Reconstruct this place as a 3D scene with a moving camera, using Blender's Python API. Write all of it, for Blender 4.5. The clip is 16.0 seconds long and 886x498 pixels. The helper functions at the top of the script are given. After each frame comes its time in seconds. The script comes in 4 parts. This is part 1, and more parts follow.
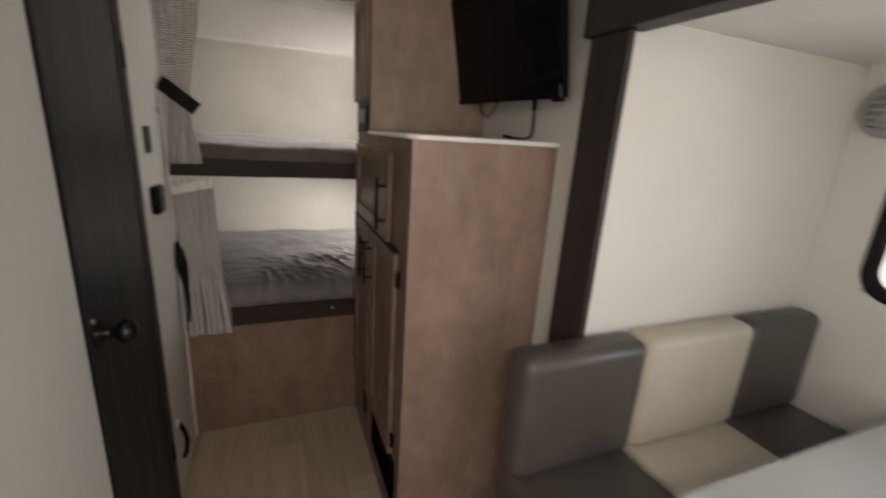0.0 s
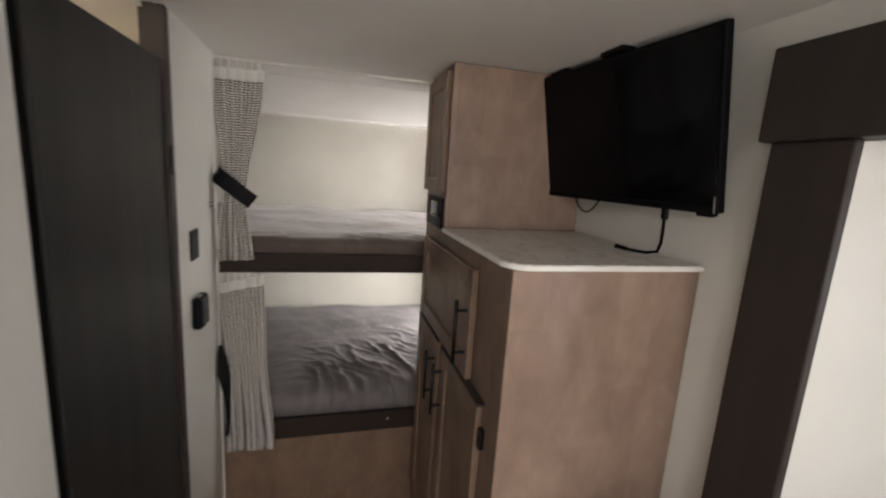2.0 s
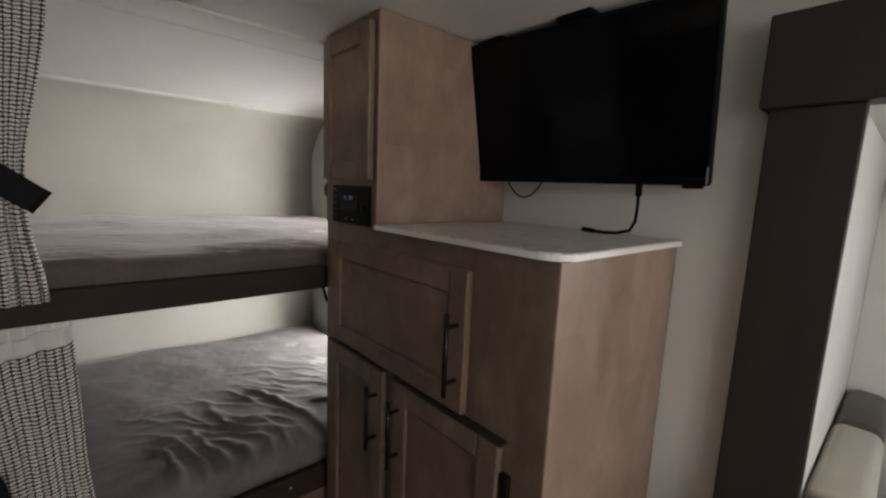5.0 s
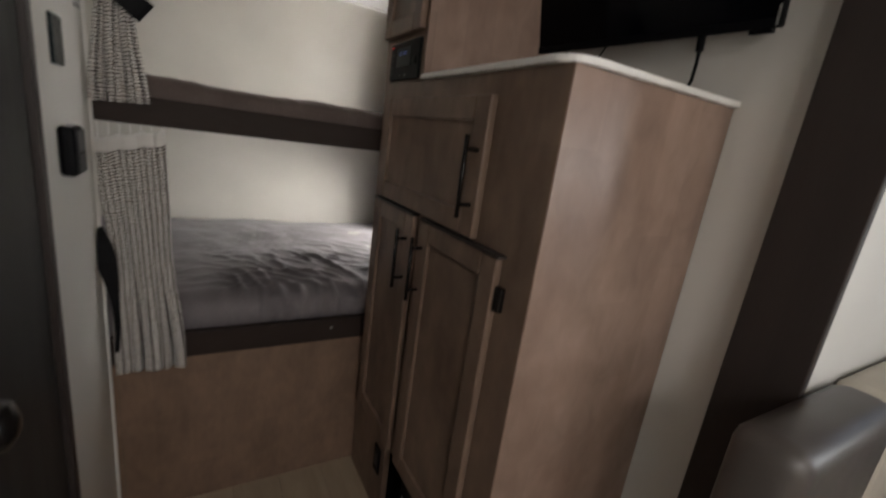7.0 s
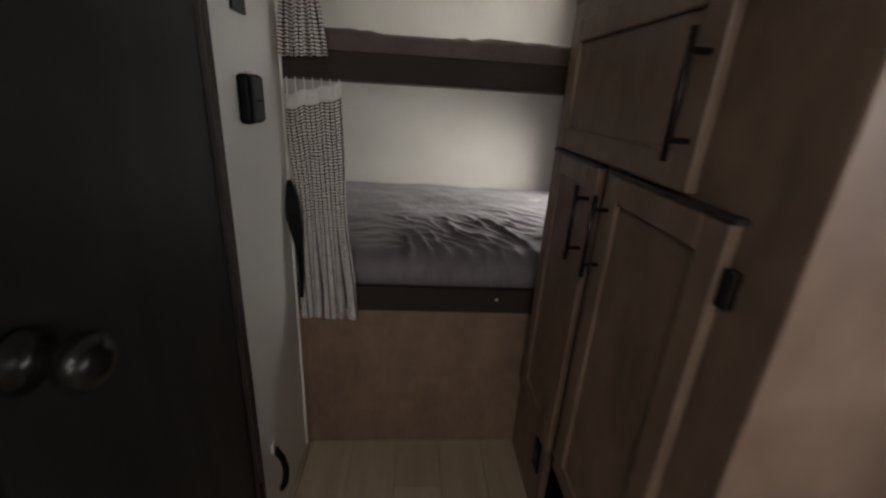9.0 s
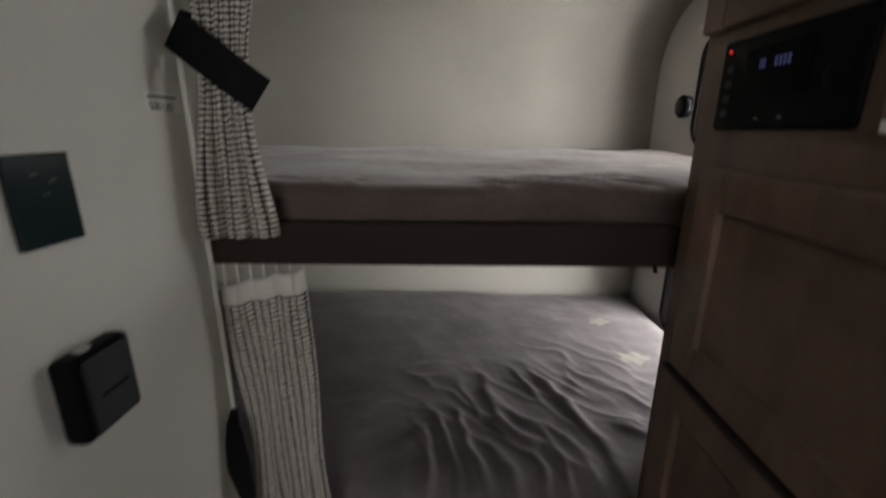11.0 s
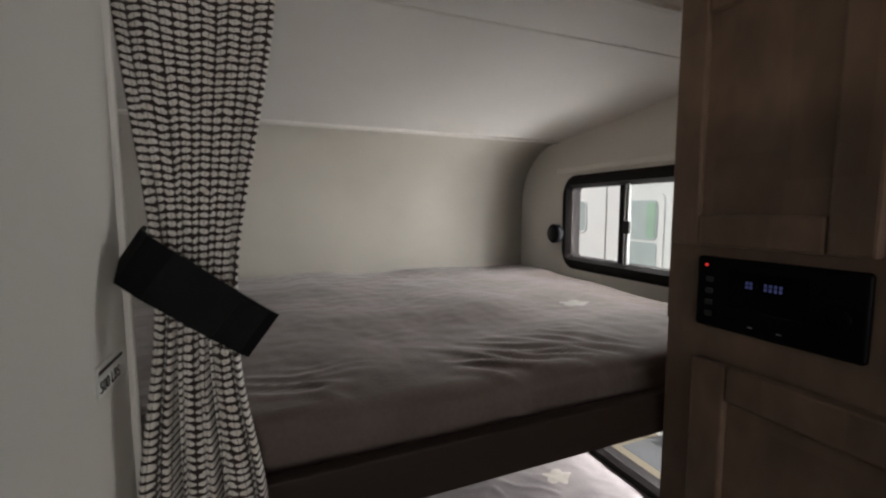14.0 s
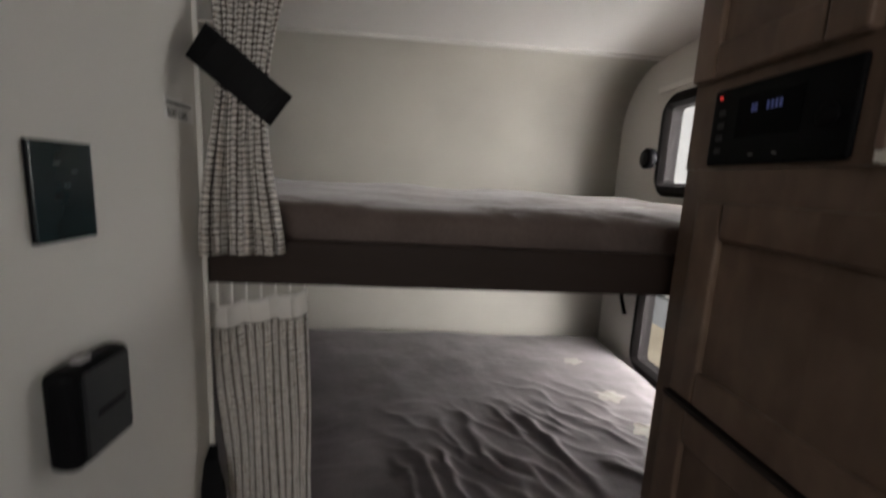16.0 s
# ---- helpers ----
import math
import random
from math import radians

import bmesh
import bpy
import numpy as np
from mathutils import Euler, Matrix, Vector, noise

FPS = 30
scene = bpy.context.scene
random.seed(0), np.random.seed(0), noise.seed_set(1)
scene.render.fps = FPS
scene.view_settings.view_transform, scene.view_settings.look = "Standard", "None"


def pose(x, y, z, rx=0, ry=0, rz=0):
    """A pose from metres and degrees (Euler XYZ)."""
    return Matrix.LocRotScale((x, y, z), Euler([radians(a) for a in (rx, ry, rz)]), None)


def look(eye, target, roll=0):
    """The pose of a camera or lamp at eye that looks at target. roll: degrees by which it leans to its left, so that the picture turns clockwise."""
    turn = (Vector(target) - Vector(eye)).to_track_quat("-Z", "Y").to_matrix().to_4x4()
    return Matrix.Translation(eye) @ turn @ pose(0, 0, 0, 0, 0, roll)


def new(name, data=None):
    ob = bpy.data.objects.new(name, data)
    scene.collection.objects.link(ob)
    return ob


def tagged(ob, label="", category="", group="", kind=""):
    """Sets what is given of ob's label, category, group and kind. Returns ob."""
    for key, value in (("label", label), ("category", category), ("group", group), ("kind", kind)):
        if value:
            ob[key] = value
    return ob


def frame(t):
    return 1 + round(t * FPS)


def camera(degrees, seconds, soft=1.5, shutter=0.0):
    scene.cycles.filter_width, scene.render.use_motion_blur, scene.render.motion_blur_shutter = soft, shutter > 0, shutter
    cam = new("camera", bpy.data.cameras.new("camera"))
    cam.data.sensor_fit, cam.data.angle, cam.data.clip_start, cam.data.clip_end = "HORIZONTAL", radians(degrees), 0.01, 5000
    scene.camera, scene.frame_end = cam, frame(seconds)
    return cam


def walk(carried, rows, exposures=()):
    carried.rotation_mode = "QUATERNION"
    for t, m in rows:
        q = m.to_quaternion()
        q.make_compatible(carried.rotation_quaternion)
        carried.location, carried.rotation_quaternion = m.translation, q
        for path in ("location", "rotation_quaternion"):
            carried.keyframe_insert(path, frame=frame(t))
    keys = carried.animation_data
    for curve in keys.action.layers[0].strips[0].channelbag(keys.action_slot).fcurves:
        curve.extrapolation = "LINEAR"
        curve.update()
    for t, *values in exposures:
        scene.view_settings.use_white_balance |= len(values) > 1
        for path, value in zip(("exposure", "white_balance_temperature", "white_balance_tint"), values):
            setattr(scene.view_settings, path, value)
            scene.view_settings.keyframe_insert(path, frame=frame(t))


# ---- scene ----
cam = camera(93.3, 16.0, soft=2.2, shutter=0.7)
PATH = [
    (0, (0.053, 0.092, 1.446), (0.787, 1.874, 0.911), 3.8),
    (0.5, (0.116, 0.157, 1.501), (0.536, 2.047, 1.001), 4.2),
    (1, (0.134, 0.216, 1.544), (0.412, 2.147, 1.103), 4.3),
    (1.5, (0.102, 0.322, 1.575), (0.422, 2.256, 1.179), 4.2),
    (2, (0.041, 0.45, 1.61), (0.567, 2.347, 1.256), 3.8),
    (2.5, (0.022, 0.54, 1.601), (0.714, 2.385, 1.259), 3.3),
    (3, (-0.01, 0.65, 1.584), (0.897, 2.404, 1.265), 3.0),
    (3.2, (-0.031, 0.688, 1.576), (0.946, 2.406, 1.27), 2.8),
    (5.3, (-0.187, 0.858, 1.506), (1.137, 2.328, 1.213), 2.6),
    (5.5, (-0.196, 0.843, 1.482), (1.11, 2.325, 1.168), 3.2),
    (6, (-0.178, 0.804, 1.412), (1.056, 2.335, 1.048), 4.6),
    (6.5, (-0.145, 0.755, 1.337), (0.991, 2.345, 0.911), 6.1),
    (7, (-0.105, 0.692, 1.277), (0.892, 2.352, 0.779), 7.8),
    (7.5, (-0.086, 0.637, 1.212), (0.717, 2.375, 0.633), 8.5),
    (8, (-0.078, 0.619, 1.182), (0.5, 2.41, 0.506), 7.9),
    (8.2, (-0.039, 0.638, 1.169), (0.412, 2.46, 0.479), 7.3),
    (10.3, (0.033, 1.258, 1.336), (0.018, 3.151, 0.692), 0.6),
    (10.5, (0.041, 1.293, 1.365), (0.008, 3.195, 0.745), 0.4),
    (11, (0.05, 1.396, 1.427), (0.018, 3.319, 0.878), 0.2),
    (11.5, (0.075, 1.429, 1.514), (0.057, 3.378, 1.067), 0.1),
    (12, (0.079, 1.403, 1.594), (0.152, 3.367, 1.223), 0.2),
    (12.5, (0.002, 1.448, 1.619), (0.27, 3.412, 1.353), 0.2),
    (13, (-0.117, 1.517, 1.612), (0.329, 3.453, 1.38), 0.1),
    (13.5, (-0.161, 1.531, 1.612), (0.464, 3.42, 1.407), -0.2),
    (14, (-0.202, 1.542, 1.602), (0.554, 3.384, 1.413), -0.1),
    (14.5, (-0.214, 1.544, 1.59), (0.545, 3.386, 1.409), 0.1),
    (15, (-0.173, 1.514, 1.526), (0.419, 3.414, 1.326), 0.7),
    (15.5, (-0.101, 1.45, 1.466), (0.251, 3.405, 1.232), 1.6),
    (16, (-0.031, 1.388, 1.389), (0.136, 3.354, 1.062), 3.0),
]
EXPOSURES = [(0, -0.30, 6900, 12), (0.6, 0.03, 6600, 11), (1.5, 0.08, 6800, 12), (3.0, -0.26, 6400, 9), (5.5, -0.36, 6550, 10), (8.0, -0.56, 6600, 11), (10.3, -0.86, 6500, 10), (12.5, -0.86, 6500, 10), (16.0, -0.70, 6550, 11)]
walk(cam, [(t, look(eye, target, roll)) for t, eye, target, roll in PATH], EXPOSURES)

# ---- daylight and lamps ----
world = bpy.data.worlds.new("overcast_sky")
scene.world = world
world.use_nodes = True
wn = world.node_tree.nodes
sky = wn.new("ShaderNodeTexSky")
sky.sky_type, sky.sun_disc = "NISHITA", False
sky.sun_elevation, sky.sun_rotation = radians(42), radians(-50)
world.node_tree.links.new(sky.outputs[0], wn["Background"].inputs[0])
wn["Background"].inputs[1].default_value = 0.15

sun = new("sun", bpy.data.lights.new("sun", "SUN"))
sun.data.energy, sun.data.angle, sun.data.color = 4.5, radians(0.6), (1.0, 0.96, 0.90)
sun.matrix_world = look((-6, 5, 7), (0, 0, 0))


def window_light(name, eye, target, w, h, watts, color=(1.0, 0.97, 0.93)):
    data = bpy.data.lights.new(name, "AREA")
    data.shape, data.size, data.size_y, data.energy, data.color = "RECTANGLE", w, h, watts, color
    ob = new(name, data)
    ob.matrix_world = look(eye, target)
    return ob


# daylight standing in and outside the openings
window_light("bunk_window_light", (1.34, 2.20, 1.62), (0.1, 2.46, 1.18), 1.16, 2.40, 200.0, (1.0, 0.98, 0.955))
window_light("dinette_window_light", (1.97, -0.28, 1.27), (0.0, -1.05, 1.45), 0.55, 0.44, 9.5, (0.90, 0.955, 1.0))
# front and entry openings are assumed, unseen; front lamp tilts up for the ceiling
window_light("assumed_front_light", (0.30, -1.81, 1.42), (0.25, 0.0, 4.8), 0.95, 0.78, 41.0, (1.0, 0.975, 0.945))
window_light("assumed_entry_light", (-1.335, -1.0, 1.335), (0.6, 0.4, 1.7), 0.50, 0.9, 8.0, (1.0, 0.97, 0.93))
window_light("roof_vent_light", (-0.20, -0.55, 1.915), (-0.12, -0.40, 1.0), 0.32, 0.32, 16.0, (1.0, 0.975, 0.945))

# ---- materials ----


def mat(name, col, rough=0.6, metal=0.0, var=0.12, scale=6.0, stretch=(1, 1, 1), grain=90.0, bump=0.08, col2=None, sheen=0.0, spec=0.5, depth=0.002):
    """Two-scale procedural surface: col drifts towards col2, fine grain gives relief."""
    m = bpy.data.materials.new(name)
    m.use_nodes = True
    n, link = m.node_tree.nodes, m.node_tree.links.new
    b = n["Principled BSDF"]
    tc = n.new("ShaderNodeTexCoord")
    mp = n.new("ShaderNodeMapping")
    mp.inputs["Scale"].default_value = stretch
    link(tc.outputs["Object"], mp.inputs["Vector"])
    big = n.new("ShaderNodeTexNoise")
    big.inputs["Scale"].default_value, big.inputs["Detail"].default_value = scale, 5
    fine = n.new("ShaderNodeTexNoise")
    fine.inputs["Scale"].default_value, fine.inputs["Detail"].default_value = grain, 4
    link(mp.outputs[0], big.inputs["Vector"])
    link(mp.outputs[0], fine.inputs["Vector"])
    mix = n.new("ShaderNodeMix")
    mix.data_type = "RGBA"
    c2 = col2 or tuple(c * (1 - 2.2 * var) for c in col)
    mix.inputs[6].default_value, mix.inputs[7].default_value = (*col, 1), (*c2, 1)
    ramp = n.new("ShaderNodeMapRange")
    ramp.inputs[1].default_value, ramp.inputs[2].default_value = 0.35, 0.68
    link(big.outputs[0], ramp.inputs[0])
    add = n.new("ShaderNodeMath")
    add.operation = "MULTIPLY_ADD"
    add.inputs[1].default_value = 0.5
    fr = n.new("ShaderNodeMapRange")
    fr.inputs[1].default_value, fr.inputs[2].default_value, fr.inputs[3].default_value, fr.inputs[4].default_value = 0.3, 0.7, -0.15, 0.55
    link(fine.outputs[0], fr.inputs[0])
    link(fr.outputs[0], add.inputs[0])
    sc = n.new("ShaderNodeMath")
    sc.operation = "MULTIPLY"
    sc.inputs[1].default_value = 0.7
    link(ramp.outputs[0], sc.inputs[0])
    link(sc.outputs[0], add.inputs[2])
    add.use_clamp = True
    link(add.outputs[0], mix.inputs[0])
    link(mix.outputs[2], b.inputs["Base Color"])
    rr = n.new("ShaderNodeMapRange")
    rr.inputs[3].default_value, rr.inputs[4].default_value = max(0.03, rough - 0.07), min(1.0, rough + 0.09)
    link(big.outputs[0], rr.inputs[0])
    link(rr.outputs[0], b.inputs["Roughness"])
    b.inputs["Metallic"].default_value = metal
    b.inputs["Specular IOR Level"].default_value = spec
    if sheen:
        b.inputs["Sheen Weight"].default_value, b.inputs["Sheen Roughness"].default_value = sheen, 0.35
        b.inputs["Sheen Tint"].default_value = (0.9, 0.88, 0.9, 1)
    if bump:
        bp = n.new("ShaderNodeBump")
        bp.inputs["Strength"].default_value, bp.inputs["Distance"].default_value = bump, depth
        link(fine.outputs[0], bp.inputs["Height"])
        link(bp.outputs[0], b.inputs["Normal"])
    return m


def glow(name, col, strength):
    m = bpy.data.materials.new(name)
    m.use_nodes = True
    b = m.node_tree.nodes["Principled BSDF"]
    b.inputs["Base Color"].default_value = (*(0.04 * c for c in col), 1)
    b.inputs["Emission Color"].default_value, b.inputs["Emission Strength"].default_value = (*col, 1), strength
    return m


def glass(name, tint=(1, 1, 1), rough=0.0):
    m = bpy.data.materials.new(name)
    m.use_nodes = True
    b = m.node_tree.nodes["Principled BSDF"]
    b.inputs["Base Color"].default_value, b.inputs["Transmission Weight"].default_value = (*tint, 1), 1
    b.inputs["Roughness"].default_value, b.inputs["IOR"].default_value = rough, 1.1
    return m


def weave(name):
    """Cream cloth with a printed lattice of dark lines, on the cloth's own metre grid."""
    m = bpy.data.materials.new(name)
    m.use_nodes = True
    n, link = m.node_tree.nodes, m.node_tree.links.new
    b = n["Principled BSDF"]
    uv = n.new("ShaderNodeUVMap")
    sep = n.new("ShaderNodeSeparateXYZ")
    link(uv.outputs[0], sep.inputs[0])
    noise_t = n.new("ShaderNodeTexNoise")
    noise_t.inputs["Scale"].default_value = 160
    link(uv.outputs[0], noise_t.inputs["Vector"])

    def op(kind, a, c=None):
        nd = n.new("ShaderNodeMath")
        nd.operation = kind
        for i, v in enumerate((a, c)):
            if v is None:
                continue
            if isinstance(v, (int, float)):
                nd.inputs[i].default_value = v
            else:
                link(v, nd.inputs[i])
        return nd.outputs[0]

    wob = op("MULTIPLY", op("SUBTRACT", noise_t.outputs[0], 0.5), 0.34)
    drift = n.new("ShaderNodeTexNoise")
    drift.inputs["Scale"].default_value = 28
    link(uv.outputs[0], drift.inputs["Vector"])
    sway = op("MULTIPLY", op("SUBTRACT", drift.outputs[0], 0.5), 1.3)
    u = op("FRACT", op("ADD", op("MULTIPLY", sep.outputs[0], 1 / 0.0103), wob))
    v = op("FRACT", op("ADD", op("MULTIPLY", sep.outputs[1], 1 / 0.0085), op("ADD", wob, sway)))
    du = op("ABSOLUTE", op("SUBTRACT", u, 0.5))
    dv = op("ABSOLUTE", op("SUBTRACT", v, 0.5))
    bu, bv = op("SUBTRACT", 0.5, du), op("SUBTRACT", 0.5, dv)
    # every second joint is a bold spine with diamond knots, the others are fine
    lane = op("FRACT", op("ADD", op("MULTIPLY", sep.outputs[0], 1 / 0.0206), op("MULTIPLY", wob, 0.5)))
    spine = op("GREATER_THAN", op("ABSOLUTE", op("SUBTRACT", lane, 0.5)), 0.25)
    knot = op("MAXIMUM", 0.0, op("SUBTRACT", 1.0, op("MULTIPLY", bv, 3.2)))
    dark_u = op("LESS_THAN", bu, op("ADD", op("ADD", 0.025, op("MULTIPLY", knot, 0.09)), op("MULTIPLY", spine, op("ADD", 0.085, op("MULTIPLY", knot, 0.28)))))
    taper = op("MULTIPLY", op("ABSOLUTE", op("SUBTRACT", lane, 0.5)), 2.0)
    dark_v = op("LESS_THAN", bv, op("ADD", 0.15, op("MULTIPLY", op("MULTIPLY", taper, taper), 0.25)))
    dark = op("MAXIMUM", dark_u, dark_v)
    spot = n.new("ShaderNodeTexNoise")
    spot.inputs["Scale"].default_value = 70
    link(uv.outputs[0], spot.inputs["Vector"])
    tone = n.new("ShaderNodeMix")
    tone.data_type = "RGBA"
    tone.inputs[6].default_value, tone.inputs[7].default_value = (0.74, 0.71, 0.67, 1), (0.60, 0.53, 0.46, 1)
    rng = n.new("ShaderNodeMapRange")
    rng.inputs[1].default_value, rng.inputs[2].default_value = 0.5, 0.75
    link(spot.outputs[0], rng.inputs[0])
    link(rng.outputs[0], tone.inputs[0])
    mix = n.new("ShaderNodeMix")
    mix.data_type = "RGBA"
    mix.inputs[7].default_value = (0.032, 0.019, 0.017, 1)
    link(tone.outputs[2], mix.inputs[6])
    link(dark, mix.inputs[0])
    link(mix.outputs[2], b.inputs["Base Color"])
    b.inputs["Roughness"].default_value = 0.9
    b.inputs["Sheen Weight"].default_value = 0.2
    bp = n.new("ShaderNodeBump")
    bp.inputs["Strength"].default_value, bp.inputs["Distance"].default_value = 0.35, 0.001
    link(noise_t.outputs[0], bp.inputs["Height"])
    link(bp.outputs[0], b.inputs["Normal"])
    return m


def marble(name):
    m = mat(name, (0.72, 0.69, 0.66), 0.32, var=0.06, scale=5, grain=40, bump=0.0)
    n, link = m.node_tree.nodes, m.node_tree.links.new
    b = n["Principled BSDF"]
    tc = n.new("ShaderNodeTexCoord")
    wave = n.new("ShaderNodeTexNoise")
    wave.inputs["Scale"].default_value, wave.inputs["Detail"].default_value, wave.inputs["Distortion"].default_value = 5.5, 7, 2.2
    link(tc.outputs["Object"], wave.inputs["Vector"])
    d = n.new("ShaderNodeMath")
    d.operation = "SUBTRACT"
    d.inputs[1].default_value = 0.5
    link(wave.outputs[0], d.inputs[0])
    a = n.new("ShaderNodeMath")
    a.operation = "ABSOLUTE"
    link(d.outputs[0], a.inputs[0])
    r = n.new("ShaderNodeMapRange")
    r.inputs[1].default_value, r.inputs[2].default_value, r.inputs[3].default_value, r.inputs[4].default_value = 0.0, 0.030, 0.72, 0.0
    link(a.outputs[0], r.inputs[0])
    mx = n.new("ShaderNodeMix")
    mx.data_type = "RGBA"
    mx.inputs[7].default_value = (0.36, 0.31, 0.28, 1)
    old = b.inputs["Base Color"].links[0].from_socket
    link(old, mx.inputs[6])
    link(r.outputs[0], mx.inputs[0])
    link(mx.outputs[2], b.inputs["Base Color"])
    return m


def maple(m, low, high):
    """Veneer leaves: upright strips cut at uneven heights, each with its own tone, and a soft cross figure."""
    n, link = m.node_tree.nodes, m.node_tree.links.new
    b = n["Principled BSDF"]
    tc = n.new("ShaderNodeTexCoord")
    sep = n.new("ShaderNodeSeparateXYZ")
    bend = n.new("ShaderNodeTexNoise")
    bend.inputs["Scale"].default_value, bend.inputs["Detail"].default_value = 2.2, 2
    link(tc.outputs["Object"], bend.inputs["Vector"])
    link(tc.outputs["Object"], sep.inputs[0])

    def op(kind, a, c):
        nd = n.new("ShaderNodeMath")
        nd.operation = kind
        for k, v in enumerate((a, c)):
            if isinstance(v, (int, float)):
                nd.inputs[k].default_value = v
            else:
                link(v, nd.inputs[k])
        return nd.outputs[0]

    across = op("ADD", op("MULTIPLY", op("ADD", sep.outputs[0], sep.outputs[1]), 11.0), op("MULTIPLY", bend.outputs[0], 0.22))
    strip = op("FLOOR", across, 0.0)
    toss = n.new("ShaderNodeTexWhiteNoise")
    toss.noise_dimensions = "1D"
    link(strip, toss.inputs["W"])
    leaf = op("FLOOR", op("ADD", op("MULTIPLY", sep.outputs[2], 3.0), op("MULTIPLY", toss.outputs[0], 5.0)), 0.0)
    pick = n.new("ShaderNodeTexWhiteNoise")
    pick.noise_dimensions = "1D"
    link(op("ADD", op("MULTIPLY", leaf, 17.3), strip), pick.inputs["W"])
    curl = n.new("ShaderNodeTexNoise")
    curl.inputs["Scale"].default_value, curl.inputs["Detail"].default_value, curl.inputs["Distortion"].default_value = 1.0, 3, 0.6
    mp = n.new("ShaderNodeMapping")
    mp.inputs["Scale"].default_value = (17, 17, 11)
    link(tc.outputs["Object"], mp.inputs["Vector"])
    link(mp.outputs[0], curl.inputs["Vector"])
    tone = n.new("ShaderNodeMapRange")
    tone.inputs[3].default_value, tone.inputs[4].default_value = low, high
    link(op("ADD", op("MULTIPLY", pick.outputs[0], 0.24), op("MULTIPLY", op("SUBTRACT", curl.outputs[0], 0.15), 1.0)), tone.inputs[0])
    h = n.new("ShaderNodeHueSaturation")
    link(b.inputs["Base Color"].links[0].from_socket, h.inputs["Color"])
    link(tone.outputs[0], h.inputs["Value"])
    link(h.outputs[0], b.inputs["Base Color"])
    return m


M_WALL = mat("wall_vinyl", (0.655, 0.634, 0.595), 0.55, var=0.03, scale=3, grain=420, bump=0.12, depth=0.0006)
M_REAR = mat("rear_wall_vinyl", (0.60, 0.575, 0.517), 0.55, var=0.05, scale=4, grain=420, bump=0.12, depth=0.0006)
M_CEIL = mat("ceiling_vinyl", (0.82, 0.80, 0.775), 0.6, var=0.03, scale=3, grain=300, bump=0.25, depth=0.001)
M_TRIMW = mat("white_trim", (0.74, 0.72, 0.68), 0.4, var=0.04, scale=9, grain=200, bump=0.03)
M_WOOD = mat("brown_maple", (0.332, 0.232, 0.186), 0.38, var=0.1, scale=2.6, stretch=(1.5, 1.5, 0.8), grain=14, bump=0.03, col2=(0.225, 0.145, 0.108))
# part of the hall-facing front's shade is held in this darker maple
M_SHADEDW = mat("shaded_front_maple", (0.218, 0.150, 0.111), 0.42, var=0.1, scale=4.5, stretch=(1.7, 1.7, 0.8), grain=20, bump=0.03, col2=(0.130, 0.086, 0.064), spec=0.25)
M_PANEL = mat("bunk_panel_maple", (0.235, 0.150, 0.105), 0.5, var=0.1, scale=4, stretch=(1.6, 1.6, 0.6), grain=50, bump=0.05, col2=(0.16, 0.10, 0.067))
maple(M_WOOD, 0.68, 1.30), maple(M_SHADEDW, 0.74, 1.26), maple(M_PANEL, 0.72, 1.22)
M_DARK = mat("espresso_trim", (0.033, 0.025, 0.0225), 0.46, var=0.12, scale=7, stretch=(2.5, 2.5, 0.25), grain=110, bump=0.08, spec=0.32)
M_RAIL = mat("espresso_rail", (0.036, 0.024, 0.020), 0.55, var=0.12, scale=7, stretch=(0.25, 2.5, 2.5), grain=110, bump=0.08, spec=0.18)
M_DOOR = mat("charcoal_door", (0.021, 0.020, 0.020), 0.45, var=0.12, scale=6, stretch=(3, 3, 0.2), grain=120, bump=0.12, spec=0.25)
M_BRONZE = mat("oiled_bronze", (0.020, 0.017, 0.016), 0.22, 0.6, var=0.1, scale=20, bump=0.0)
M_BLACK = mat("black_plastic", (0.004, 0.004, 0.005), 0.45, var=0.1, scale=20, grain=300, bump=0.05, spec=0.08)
M_GLOSS = mat("black_gloss", (0.002, 0.002, 0.003), 0.07, var=0.05, scale=10, bump=0.0, spec=0.09)
M_SMOKE = mat("charcoal_plastic", (0.020, 0.022, 0.024), 0.45, var=0.1, scale=20, grain=300, bump=0.05, spec=0.35)
M_RUBBER = mat("window_rubber", (0.013, 0.011, 0.011), 0.75, var=0.1, scale=15, grain=200, bump=0.05, spec=0.15)
M_ANOD = mat("anodised_grey", (0.17, 0.175, 0.175), 0.55, 0.4, var=0.08, scale=20, bump=0.0)
M_MARBLE = marble("marble_laminate")
M_EDGE = mat("edge_laminate", (0.84, 0.82, 0.79), 0.35, var=0.03, scale=6, grain=120, bump=0.02)
M_FLOOR = mat("tan_vinyl_plank", (0.40, 0.315, 0.225), 0.5, var=0.1, scale=5, stretch=(4, 0.5, 1), grain=60, bump=0.05, col2=(0.30, 0.235, 0.165))


def vary_by_piece(m, low, high):
    """Shift the tone of each piece by its own random number."""
    n, link = m.node_tree.nodes, m.node_tree.links.new
    b = n["Principled BSDF"]
    info = n.new("ShaderNodeObjectInfo")
    r = n.new("ShaderNodeMapRange")
    r.inputs[3].default_value, r.inputs[4].default_value = low, high
    link(info.outputs["Random"], r.inputs[0])
    h = n.new("ShaderNodeHueSaturation")
    link(b.inputs["Base Color"].links[0].from_socket, h.inputs["Color"])
    link(r.outputs[0], h.inputs["Value"])
    link(h.outputs[0], b.inputs["Base Color"])


